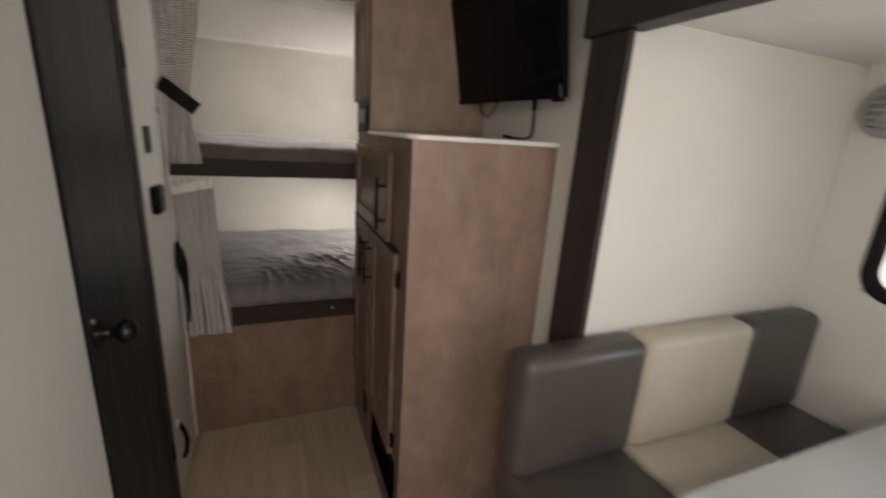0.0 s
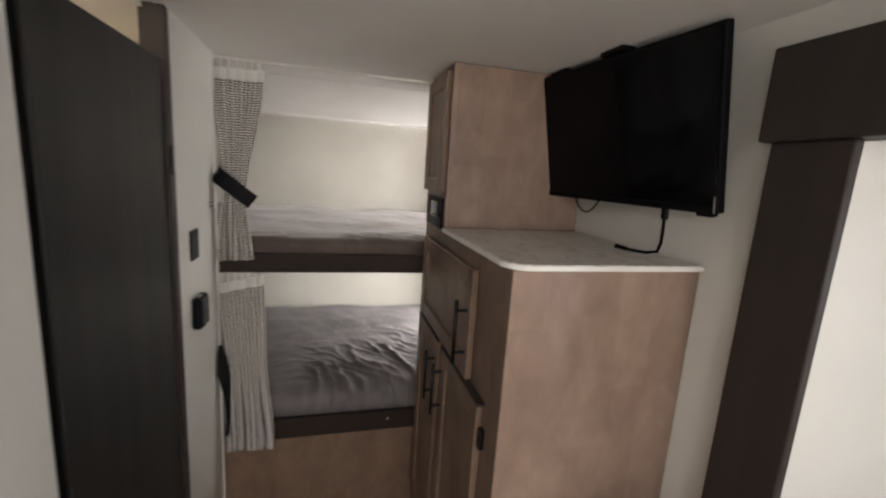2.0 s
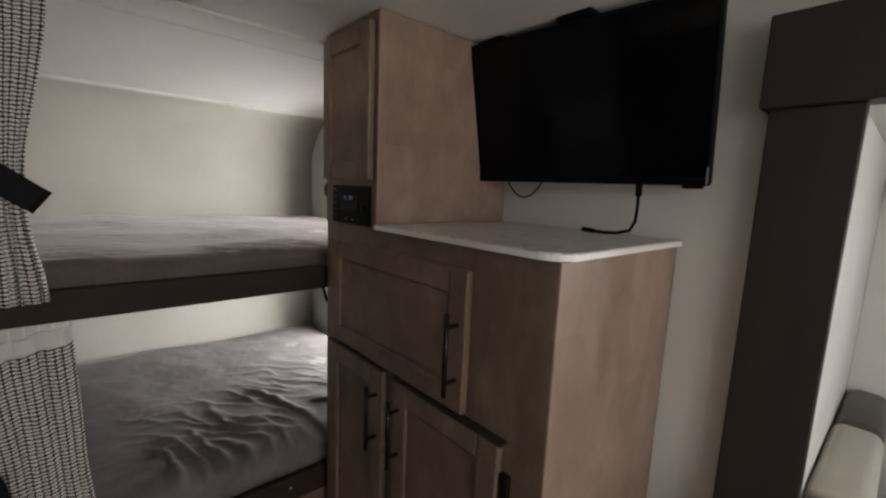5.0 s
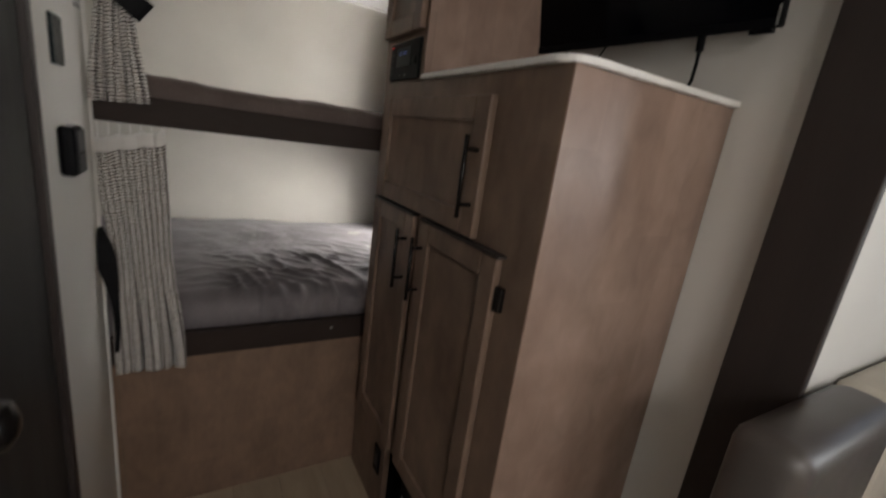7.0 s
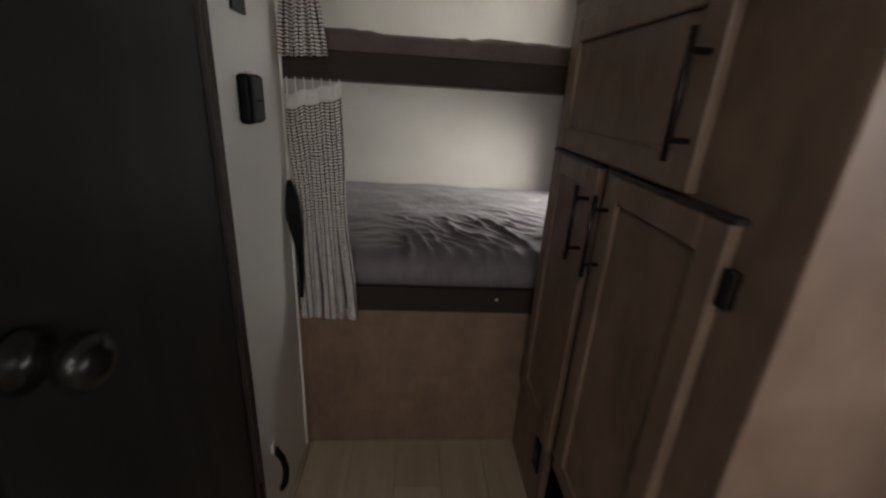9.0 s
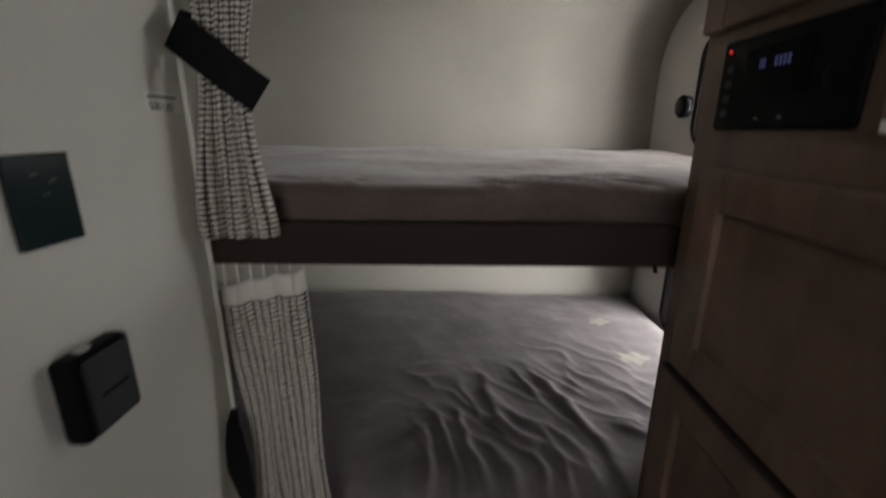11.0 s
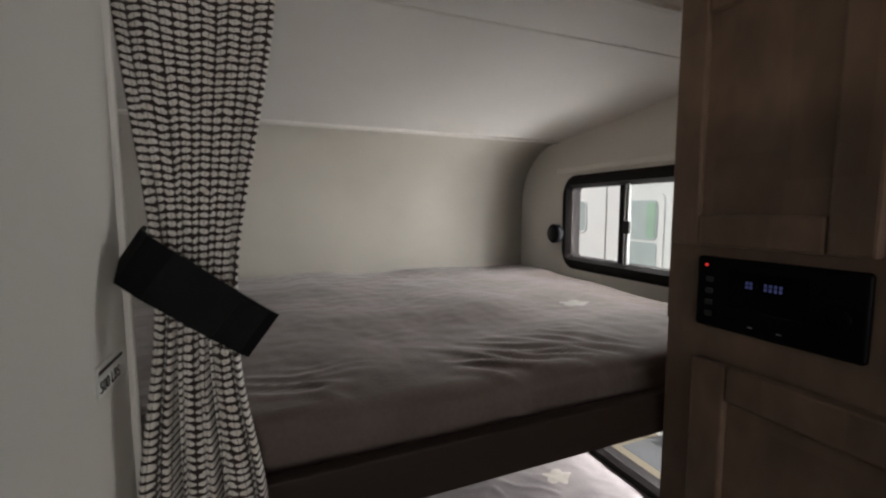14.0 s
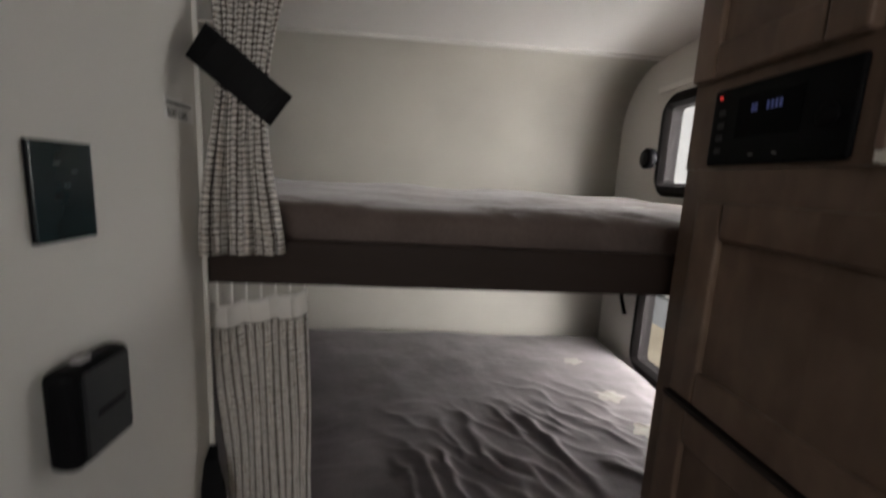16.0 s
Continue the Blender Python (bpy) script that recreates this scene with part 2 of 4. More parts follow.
vary_by_piece(M_FLOOR, 0.9, 1.08)
M_GROUT = mat("floor_joint", (0.16, 0.12, 0.085), 0.7, var=0.1, scale=8, grain=100, bump=0.05)
M_PLUSH = mat("grey_plush", (0.195, 0.172, 0.177), 0.75, var=0.14, scale=8, grain=120, bump=0.25, sheen=0.3, depth=0.0025)
M_PLUSH2 = mat("taupe_plush", (0.142, 0.107, 0.096), 0.85, var=0.18, scale=7, grain=140, bump=0.3, sheen=0.4, depth=0.002)
M_VELCRO = mat("black_strap", (0.006, 0.006, 0.007), 0.6, var=0.1, scale=30, grain=400, bump=0.2, spec=0.12)
M_CLOTH = weave("lattice_cloth")
M_BAND = mat("curtain_tape", (0.74, 0.72, 0.69), 0.8, var=0.06, scale=12, grain=300, bump=0.2)
M_GREYV = mat("grey_upholstery", (0.074, 0.062, 0.056), 0.36, var=0.1, scale=9, grain=260, bump=0.18, depth=0.001)
M_BEIGEV = mat("beige_upholstery", (0.46, 0.415, 0.345), 0.42, var=0.06, scale=9, grain=260, bump=0.18, depth=0.001)
M_TABLE = mat("table_laminate", (0.42, 0.43, 0.42), 0.3, var=0.04, scale=4, grain=80, bump=0.0)
M_STEEL = mat("satin_steel", (0.55, 0.55, 0.55), 0.3, 0.9, var=0.08, scale=20, bump=0.0)
M_RED = mat("red_plastic", (0.45, 0.02, 0.02), 0.5, var=0.1, scale=20, bump=0.0)
M_LABEL = mat("white_label", (0.75, 0.74, 0.72), 0.5, var=0.04, scale=20, bump=0.0)
M_INK = mat("label_ink", (0.03, 0.03, 0.03), 0.6, var=0.05, scale=20, bump=0.0)
M_GLASS = glass("clear_pane")
M_GLASS2 = glass("screened_pane", (0.93, 0.96, 0.95))
M_LED = glow("radio_display", (0.30, 0.36, 1.0), 0.11)
M_REDLED = glow("radio_led", (1.0, 0.05, 0.04), 0.9)
M_LAMP = glow("bath_lamp", (1.0, 0.84, 0.64), 170.0)
M_WHITESIDE = mat("white_siding", (0.80, 0.80, 0.79), 0.5, var=0.04, scale=2, grain=60, bump=0.05)
M_GREENSIDE = mat("green_panel", (0.36, 0.52, 0.40), 0.5, var=0.1, scale=3, grain=60, bump=0.05)
M_TEAL = mat("tinted_glass", (0.46, 0.52, 0.52), 0.3, var=0.1, scale=3, bump=0.0)
M_GREYPL = mat("grey_speaker_plastic", (0.36, 0.345, 0.345), 0.5, var=0.08, scale=20, grain=200, bump=0.04)
M_TOUCH = mat("touch_glass", (0.011, 0.022, 0.025), 0.18, var=0.1, scale=10, bump=0.0, spec=0.4)
M_KEYS = mat("key_print", (0.06, 0.075, 0.075), 0.5, var=0.1, scale=20, bump=0.0)
M_PRINT = mat("cream_print", (0.37, 0.345, 0.30), 0.85, var=0.14, scale=30, grain=240, bump=0.3, sheen=0.3)
M_ASPHALT = mat("worn_asphalt", (0.27, 0.28, 0.29), 0.9, var=0.15, scale=2, grain=60, bump=0.5, depth=0.006)
M_GRAVEL = mat("tan_gravel", (0.46, 0.39, 0.28), 0.9, var=0.12, scale=1.2, grain=40, bump=0.5, depth=0.01)

# ---- building helpers ----


def tag_parts(ob, parent):
    ob.parent = parent
    if parent is not None:
        ob.matrix_parent_inverse = parent.matrix_world.inverted()


def part(name, bm, material, parent=None, label="", smooth=False, kind=""):
    """One mesh object out of a bmesh laid out in world metres."""
    me = bpy.data.meshes.new(name)
    bm.to_mesh(me)
    bm.free()
    me.materials.append(material)
    if smooth:
        for p in me.polygons:
            p.use_smooth = True
    ob = new(name, me)
    if parent is not None:
        tag_parts(ob, parent)
    if label or kind:
        tagged(ob, label, "", "", kind)
    return ob


def thing(name, label, category, base=(0, 0, 0), group="", kind=""):
    e = new(name)
    e.location = base
    e.empty_display_size = 0.05
    e.matrix_world = Matrix.Translation(base)
    return tagged(e, label, category, group, kind)


def box(x0, x1, y0, y1, z0, z1, bevel=0.0, seg=2, bm=None):
    b = bmesh.new()
    bmesh.ops.create_cube(b, size=1)
    for v in b.verts:
        v.co = Vector((x0 + (v.co.x + 0.5) * (x1 - x0), y0 + (v.co.y + 0.5) * (y1 - y0), z0 + (v.co.z + 0.5) * (z1 - z0)))
    if bevel:
        bmesh.ops.bevel(b, geom=b.edges[:], offset=bevel, segments=seg, profile=0.5, affect="EDGES")
    if bm is None:
        return b
    tmp = bpy.data.meshes.new("tmp")
    b.to_mesh(tmp)
    b.free()
    bm.from_mesh(tmp)
    bpy.data.meshes.remove(tmp)
    return bm


def moved(bm, m):
    bmesh.ops.transform(bm, matrix=m, verts=bm.verts)
    return bm


def tube(points, r, seg=8, taper=None):
    """A round bar along points."""
    bm = bmesh.new()
    pts = [Vector(p) for p in points]
    rings = []
    for i, p in enumerate(pts):
        d = (pts[min(i + 1, len(pts) - 1)] - pts[max(i - 1, 0)]).normalized()
        a = d.orthogonal().normalized() if i == 0 else (rings_a - d * rings_a.dot(d)).normalized()
        rings_a = a
        c = d.cross(a)
        rad = r if taper is None else r * taper[i]
        rings.append([bm.verts.new(p + a * rad * math.cos(k * math.tau / seg) + c * rad * math.sin(k * math.tau / seg)) for k in range(seg)])
    for r0, r1 in zip(rings, rings[1:]):
        for k in range(seg):
            bm.faces.new((r0[k], r0[(k + 1) % seg], r1[(k + 1) % seg], r1[k]))
    bm.faces.new(rings[0][::-1])
    bm.faces.new(rings[-1])
    return bm


def lathe(profile, seg=24):
    """Turned solid about +x through the origin; profile rows are (along, radius)."""
    return tube([(a, 0, 0) for a, _ in profile], 1.0, seg, [max(r, 0.0005) for _, r in profile])


def sheet(nx, ny, f, uvf=None):
    bm = bmesh.new()
    vs = [[bm.verts.new(f(i / nx, j / ny)) for i in range(nx + 1)] for j in range(ny + 1)]
    lay = bm.loops.layers.uv.new("UVMap") if uvf else None
    for j in range(ny):
        for i in range(nx):
            fc = bm.faces.new((vs[j][i], vs[j][i + 1], vs[j + 1][i + 1], vs[j + 1][i]))
            if uvf:
                for lp, (a, b) in zip(fc.loops, ((i, j), (i + 1, j), (i + 1, j + 1), (i, j + 1))):
                    lp[lay].uv = uvf(a / nx, b / ny)
    return bm


def round_rect(w, h, r, seg=6):
    pts = []
    for cx, cy, a0 in ((w / 2 - r, h / 2 - r, 0), (-w / 2 + r, h / 2 - r, 90), (-w / 2 + r, -h / 2 + r, 180), (w / 2 - r, -h / 2 + r, 270)):
        for k in range(seg + 1):
            a = radians(a0 + 90 * k / seg)
            pts.append((cx + r * math.cos(a), cy + r * math.sin(a)))
    return pts


def ring_frame(w, h, r, width, d0, d1, inner_r=None):
    """A rounded frame in the local xy plane from depth d0 to d1 along z."""
    bm = bmesh.new()
    outer, inner = round_rect(w, h, r), round_rect(w - 2 * width, h - 2 * width, inner_r or max(r - width, 0.008))
    n = len(outer)
    e = (d1 - d0) * 0.3
    rows = [[(x, y, d0) for x, y in outer], [(x, y, d1 - e) for x, y in outer],
            [(x * (1 - 2 * e / w), y * (1 - 2 * e / h), d1) for x, y in outer],
            [(x * (1 + 2 * e / w), y * (1 + 2 * e / h), d1) for x, y in inner], [(x, y, d1 - e) for x, y in inner], [(x, y, d0) for x, y in inner]]
    vs = [[bm.verts.new(p) for p in row] for row in rows]
    for a, b in zip(vs, vs[1:] + vs[:1]):
        for k in range(n):
            bm.faces.new((a[k], a[(k + 1) % n], b[(k + 1) % n], b[k]))
    return bm


def slab(outline, z0, z1, bevel=0.0):
    bm = bmesh.new()
    f = bm.faces.new([bm.verts.new((x, y, z0)) for x, y in outline])
    up = bmesh.ops.extrude_face_region(bm, geom=[f])
    bmesh.ops.translate(bm, vec=(0, 0, z1 - z0), verts=[v for v in up["geom"] if isinstance(v, bmesh.types.BMVert)])
    bmesh.ops.recalc_face_normals(bm, faces=bm.faces[:])
    if bevel:
        bmesh.ops.bevel(bm, geom=[e for e in bm.edges if abs(e.verts[0].co.z - e.verts[1].co.z) < 1e-6], offset=bevel, segments=2, affect="EDGES")
    return bm


def structure(name, bm, material, label, category, smooth=False):
    ob = part(name, bm, material, None, smooth=smooth)
    return tagged(ob, label, category, "", "structure")


# key planes
SX = 1.83                               # outer wall of the slide-out
WL, CF, RW = -0.338, 0.407, 0.885      # hallway wall, cabinet face, window wall
YC, YT, YB, YR = 1.222, 1.755, 2.045, 3.22   # cabinet end, tower, bunk front, rear wall
ZC = 1.95                               # ceiling
XL = -1.32                              # outer wall beyond the bathroom
YF = -1.8                               # front end of the living area

# ---- structure ----
# right outer wall with two bunk windows and the slide-out opening


def wall_with_holes(axis, at, thick, a0, a1, z0, z1, holes):
    """Wall in the plane axis=at, thick towards +axis (sign of thick), spanning a0..a1, with rectangular holes (a0, a1, z0, z1)."""
    bm = bmesh.new()
    cuts_a = sorted({a0, a1, *[c for h in holes for c in h[:2]]})
    cuts_z = sorted({z0, z1, *[c for h in holes for c in h[2:]]})
    for p, q in zip(cuts_a, cuts_a[1:]):
        for r, s in zip(cuts_z, cuts_z[1:]):
            ma, mz = (p + q) / 2, (r + s) / 2
            if any(h[0] < ma < h[1] and h[2] < mz < h[3] for h in holes):
                continue
            lo, hi = min(at, at + thick), max(at, at + thick)
            if axis == "x":
                box(lo, hi, p, q, r, s, bm=bm)
            else:
                box(p, q, lo, hi, r, s, bm=bm)
    bmesh.ops.remove_doubles(bm, verts=bm.verts, dist=1e-5)
    seen = {}
    for f in bm.faces[:]:
        key = tuple(round(c, 4) for c in f.calc_center_median())
        seen.setdefault(key, []).append(f)
    bmesh.ops.delete(bm, geom=[f for fs in seen.values() if len(fs) > 1 for f in fs], context="FACES_ONLY")
    return bm


UPWIN = (2.285, 2.900, 1.388, 1.712)
LOWIN = (2.285, 2.912, 0.702, 1.06)
structure("wall_east", wall_with_holes("x", RW, 0.045, YF - 0.04, YR + 0.05, 0, 2.02, [UPWIN, LOWIN, (-1.35, 0.962, 0.0, 1.735)]),
          M_WALL, "off-white vinyl side wall with bunk windows", "wall")
# rear wall, curving forward to meet the ceiling


def rear_surface(u, v):
    x = -1.32 + (RW + 0.004 + 1.32) * u
    if v < 0.2:
        return (x, YR, 0.02 + v / 0.2 * 1.6)
    a = (v - 0.2) / 0.8 * math.pi / 2
    return (x, YR - 0.25 * (1 - math.cos(a)), 1.62 + 0.249 * math.sin(a))


rear = sheet(10, 40, rear_surface)
ob = structure("wall_rear", rear, M_REAR, "warm off-white rear bunk wall curving into the ceiling", "wall", True)
sol = ob.modifiers.new("thickness", "SOLIDIFY")
sol.thickness, sol.offset = 0.04, -1
# openings in the west and front walls are assumed, for the added lamps
structure("wall_west", wall_with_holes("x", XL, -0.045, YF - 0.04, YR + 0.05, 0, 2.02, [(-1.3, -0.7, 0.85, 1.82)]), M_WALL, "off-white outer side wall", "wall")
structure("wall_front", wall_with_holes("y", YF, -0.045, XL, RW + 0.045, 0, 2.02, [(-0.7, 0.9, 1.0, 1.85)]), M_WALL, "off-white front end wall with assumed window opening", "wall")
# bathroom walls: hallway side with the door opening reaching the ceiling
structure("wall_hall", wall_with_holes("x", WL, -0.035, 0.15, 2.03, 0, ZC, [(1.112, 1.654, 0.0, ZC)]), M_WALL, "off-white vinyl hallway wall beside the bathroom door", "wall")
structure("wall_bath_bunk", box(XL, WL - 0.035, 1.995, 2.03, 0, ZC), M_WALL, "off-white partition between bathroom and bunks", "wall")
structure("wall_bath_front", box(XL, WL - 0.035, 0.15, 0.185, 0, ZC), M_WALL, "off-white partition before the bathroom", "wall")
# wall end strip and door jambs
structure("trim_wall_end", box(WL - 0.036, WL + 0.006, 2.0305, 2.0365, 0.0, ZC, 0.002), M_TRIMW, "thin white edge strip on the hallway wall", "trim")
jamb = thing("door_frame", "dark brown door jamb reaching the ceiling", "door frame", (WL, 1.35, 0), kind="structure")
part("jamb_post", box(WL - 0.05, WL + 0.004, 1.627, 1.6535, 0.0, ZC, 0.002), M_DARK, jamb)
# black strip filling in for the dark gap between wall and door
part("jamb_post", box(WL - 0.06, WL - 0.012, 1.1125, 1.149, 0.0, ZC, 0.001), M_BLACK, jamb)

# floor
floor = structure("floor", box(XL, RW, YF, YR, -0.06, -0.0045), M_GROUT, "tan wood-look vinyl plank floor", "floor")
structure("floor_slide", box(RW + 0.0005, SX, -1.384, 0.944, -0.06, -0.0045), M_GROUT, "tan vinyl floor of the slide-out", "floor")
# ceiling, flat over the hall, falling a little towards the rear over the bunks


def ceil_surface(u, v):
    y = YF + v * (YR + 0.05 - YF)
    z = ZC if y < 2.18 else ZC - 0.0775 * (min(y, 2.972) - 2.18) / 0.79
    return (XL - 0.04 + u * (RW + 0.085 - XL), y, z)


ob = structure("ceiling", sheet(2, 120, ceil_surface), M_CEIL, "white textured vinyl ceiling", "ceiling")
sol = ob.modifiers.new("thickness", "SOLIDIFY")
sol.thickness, sol.offset = 0.05, 1
structure("trim_ceiling_track", box(WL - 0.02, CF + 0.06, 2.086, 2.101, ZC - 0.010, ZC - 0.001, 0.002), M_TRIMW, "white curtain track strip along the ceiling", "trim")
structure("trim_ceiling_seam", moved(box(-0.9, RW, -0.003, 0.003, -0.002, 0.0), pose(0, 2.25, ZC - 0.0068, -5.0)), M_TRIMW, "thin seam strip across the bunk ceiling", "trim")

vent = thing("roof_vent", "white square roof vent letting daylight in", "roof vent", (-0.20, -0.55, ZC), kind="structure")
part("vent_frame", moved(ring_frame(0.44, 0.44, 0.03, 0.05, -0.03, 0.0005), pose(-0.20, -0.55, ZC - 0.0015)), M_TRIMW, vent)
part("vent_lid", box(-0.37, -0.03, -0.72, -0.38, ZC - 0.006, ZC - 0.002), M_WHITESIDE, vent, "pale translucent lid")

structure("trim_rear_top", box(XL + 0.02, RW - 0.001, 2.950, 2.972, 1.8645, 1.8755, 0.002), M_TRIMW, "thin white strip where rear wall meets ceiling", "trim")

# slide-out box behind the dinette
structure("wall_slide_end", box(RW + 0.046, SX + 0.04, 0.9618, 1.02, 0.0, 1.78, bm=box(0.8525, SX + 0.04, 0.945, 0.9615, 0.0, 1.7055)), M_WALL, "off-white end wall of the slide-out", "wall")
structure("wall_slide_outer", wall_with_holes("x", SX, 0.04, -1.38, 0.944, 0.0, 1.78, [(-0.60, 0.78, 1.03, 1.50)]), M_WALL, "off-white outer wall of the slide-out", "wall")
structure("wall_slide_far", box(RW + 0.046, SX + 0.04, -1.42, -1.385, 0.0, 1.78), M_WALL, "off-white far end wall of the slide-out", "wall")
structure("ceiling_slide", box(RW + 0.046, SX + 0.04, -1.42, 1.02, 1.742, 1.78), M_CEIL, "white slide-out ceiling", "ceiling")
fascia = thing("slide_trim", "dark espresso wooden trim round the slide-out", "trim", (RW, 1.0, 0), kind="structure")
part("post", box(0.8518, RW - 0.001, 0.9625, 1.070, 0.0, 1.706, bm=box(0.832, 0.8515, 0.935, 1.070, 0.0, 1.706, 0.003)), M_DARK, fascia)
part("post", box(0.832, RW - 0.001, -1.47, -1.335, 0.0, 1.706, 0.003), M_DARK, fascia)
part("header", box(0.815, RW - 0.001, -1.49, 1.083, 1.7065, 1.872, 0.003), M_DARK, fascia)

# bathroom seen over its door
structure("bath_ceiling_cover", box(XL, WL - 0.04, 0.19, 1.99, ZC - 0.012, ZC - 0.002), M_CEIL, "white bathroom ceiling", "ceiling")
bl = thing("bath_ceiling_lamp", "round warm ceiling lamp in the bathroom", "ceiling lamp", (-0.85, 1.1, ZC - 0.04))
part("base", moved(lathe([(0, 0.085), (0.012, 0.09), (0.02, 0.085)], 28), pose(-0.85, 1.1, ZC - 0.013, 0, 90)), M_TRIMW, bl)
part("diffuser", moved(lathe([(0, 0.078), (0.012, 0.074), (0.022, 0.05), (0.026, 0.01)], 28), pose(-0.85, 1.1, ZC - 0.033, 0, 90)), M_LAMP, bl, "warm glowing diffuser", True)

# ---- bathroom door ----
door = thing("door_1", "dark charcoal wood-grain bathroom door, closed", "door", (WL, 1.34, 0), kind="structure")
part("door_leaf", box(WL - 0.040, WL - 0.006, 1.152, 1.625, 0.012, 1.832, 0.003), M_DOOR, door)
knob = part("door_knob", moved(lathe([(0, 0.031), (0.006, 0.031), (0.010, 0.018), (0.030, 0.012), (0.036, 0.016), (0.046, 0.026), (0.058, 0.029), (0.070, 0.024), (0.077, 0.010), (0.078, 0.0)], 28),
                               pose(WL - 0.006, 1.198, 0.945)), M_BRONZE, door, "oil-rubbed bronze round knob", True)
part("lock_pin", moved(lathe([(0, 0.006), (0.006, 0.006), (0.007, 0.0)], 10), pose(WL - 0.006, 1.176, 0.985)), M_STEEL, knob)
for z in (0.25, 1.60):
    part("hinge", tube([(WL + 0.004, 1.629, z - 0.035), (WL + 0.004, 1.629, z + 0.035)], 0.005), M_BRONZE, door)

# ---- cabinet ----
cab = thing("cabinet", "tall brown maple cabinet with shaker doors and open base", "cabinet", (0.64, 1.63, 0))
body = wall_with_holes("x", CF, 0.02, YC, YB - 0.012, 0.0, 1.423, [(1.27, 1.735, 0.02, 0.305)])
part("face_frame", body, M_SHADEDW, cab)
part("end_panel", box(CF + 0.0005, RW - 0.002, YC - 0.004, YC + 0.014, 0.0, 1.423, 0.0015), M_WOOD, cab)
part("back_panel", box(CF + 0.021, RW - 0.002, YB - 0.025, YB - 0.013, 0.0, ZC - 0.003), M_WOOD, cab)
# open base is black inside, so the recess's shade sits in the colour
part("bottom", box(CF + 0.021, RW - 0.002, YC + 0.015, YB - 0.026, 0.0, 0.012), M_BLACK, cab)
part("blackened_shelf", box(CF + 0.021, RW - 0.002, YC + 0.015, YB - 0.026, 0.306, 0.318), M_BLACK, cab)
part("blackened_back", box(0.60, 0.61, YC + 0.015, YB - 0.026, 0.013, 0.305), M_BLACK, cab)
tower_face = wall_with_holes("x", CF - 0.003, 0.022, YT, YB - 0.012, 1.4235, ZC - 0.003, [])
part("tower_face", tower_face, M_SHADEDW, cab)
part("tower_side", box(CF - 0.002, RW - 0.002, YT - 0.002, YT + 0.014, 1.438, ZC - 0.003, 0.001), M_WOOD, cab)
part("edge_strip", box(CF - 0.006, CF + 0.014, YT - 0.004, YT + 0.006, 1.438, ZC - 0.003, 0.002), M_WOOD, cab, "lighter corner strip")


def shaker(name, y0, y1, z0, z1, stile, parent, x=CF):
    """A framed door lying on the face at x, with its flat panel set back."""
    leaf = part(name, box(x - 0.010, x - 0.0005, y0 + stile - 0.003, y1 - stile + 0.003, z0 + stile - 0.003, z1 - stile + 0.003), M_SHADEDW, parent)
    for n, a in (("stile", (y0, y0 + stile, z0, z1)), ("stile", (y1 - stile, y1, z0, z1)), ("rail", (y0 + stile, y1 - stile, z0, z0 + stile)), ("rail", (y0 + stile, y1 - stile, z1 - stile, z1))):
        part(n, box(x - 0.019, x - 0.0005, a[0], a[1], a[2], a[3], 0.0042, 2), M_SHADEDW, leaf)
    return leaf


def bar_handle(y, z0, z1, parent, x=CF - 0.019):
    h = part("handle", tube([(x - 0.030, y, z0), (x - 0.030, y, z1)], 0.0050, 10), M_BRONZE, parent, "dark bronze bar handle", True)
    return h


def handle_posts(y, z0, z1, parent, x=CF - 0.019):
    for z in (z0 + 0.028, z1 - 0.028):
        part("handle_post", tube([(x, y, z), (x - 0.030, y, z)], 0.0045, 8), M_BRONZE, parent)


d_up = shaker("door", 1.408, 1.975, 1.083, 1.378, 0.052, cab)
bar_handle(1.428, 1.125, 1.295, d_up), handle_posts(1.428, 1.125, 1.295, d_up)
d_l = shaker("door", 1.690, 1.985, 0.318, 1.070, 0.052, cab)
bar_handle(1.716, 0.860, 1.030, d_l), handle_posts(1.716, 0.860, 1.030, d_l)
d_r = shaker("door", 1.308, 1.645, 0.318, 1.070, 0.052, cab)
bar_handle(1.619, 0.860, 1.030, d_r), handle_posts(1.619, 0.860, 1.030, d_r)
for z in (0.385, 0.99):
    part("hinge", box(CF - 0.014, CF - 0.0005, 1.285, 1.306, z - 0.026, z + 0.026, 0.003), M_BRONZE, cab, "dark bronze hinge")
# thin dark strips stand in for the shadow gap over the lower doors
for a, b, leaf in ((1.690, 1.985, d_l), (1.300, 1.645, d_r)):
    part("shadow_gap_strip", box(CF - 0.021, CF - 0.0005, a, b, 1.0702, 1.0775, 0.001), M_DARK, leaf, "dark strip standing in for the shadow gap above the door")
d_t = shaker("door", 1.772, 2.020, 1.548, 1.925, 0.046, cab, CF - 0.003)

# marble-look top, rounded at its free corner
r = 0.055
out = [(RW - 0.001, YC - 0.012), (RW - 0.001, YT - 0.003), (CF - 0.012, YT - 0.003)]
for k in range(9):
    a = radians(180 + 90 * k / 8)
    out.append((CF - 0.012 + r + r * math.cos(a), YC - 0.012 + r + r * math.sin(a)))
top = part("countertop", slab(out, 1.4235, 1.4375, 0.003), M_MARBLE)
tagged(top, "white marble-look laminate top with rounded corner", "countertop")
rim = [(RW - 0.002, YC - 0.0125)] + [(CF - 0.0125 + r + r * math.cos(radians(270 - 11.25 * k)), YC - 0.0125 + r + r * math.sin(radians(270 - 11.25 * k))) for k in range(9)] + [(CF - 0.0125, YT - 0.004)]
eb = bmesh.new()
cols = [[eb.verts.new((x, y, z)) for z in (1.4250, 1.4358)] for x, y in rim]
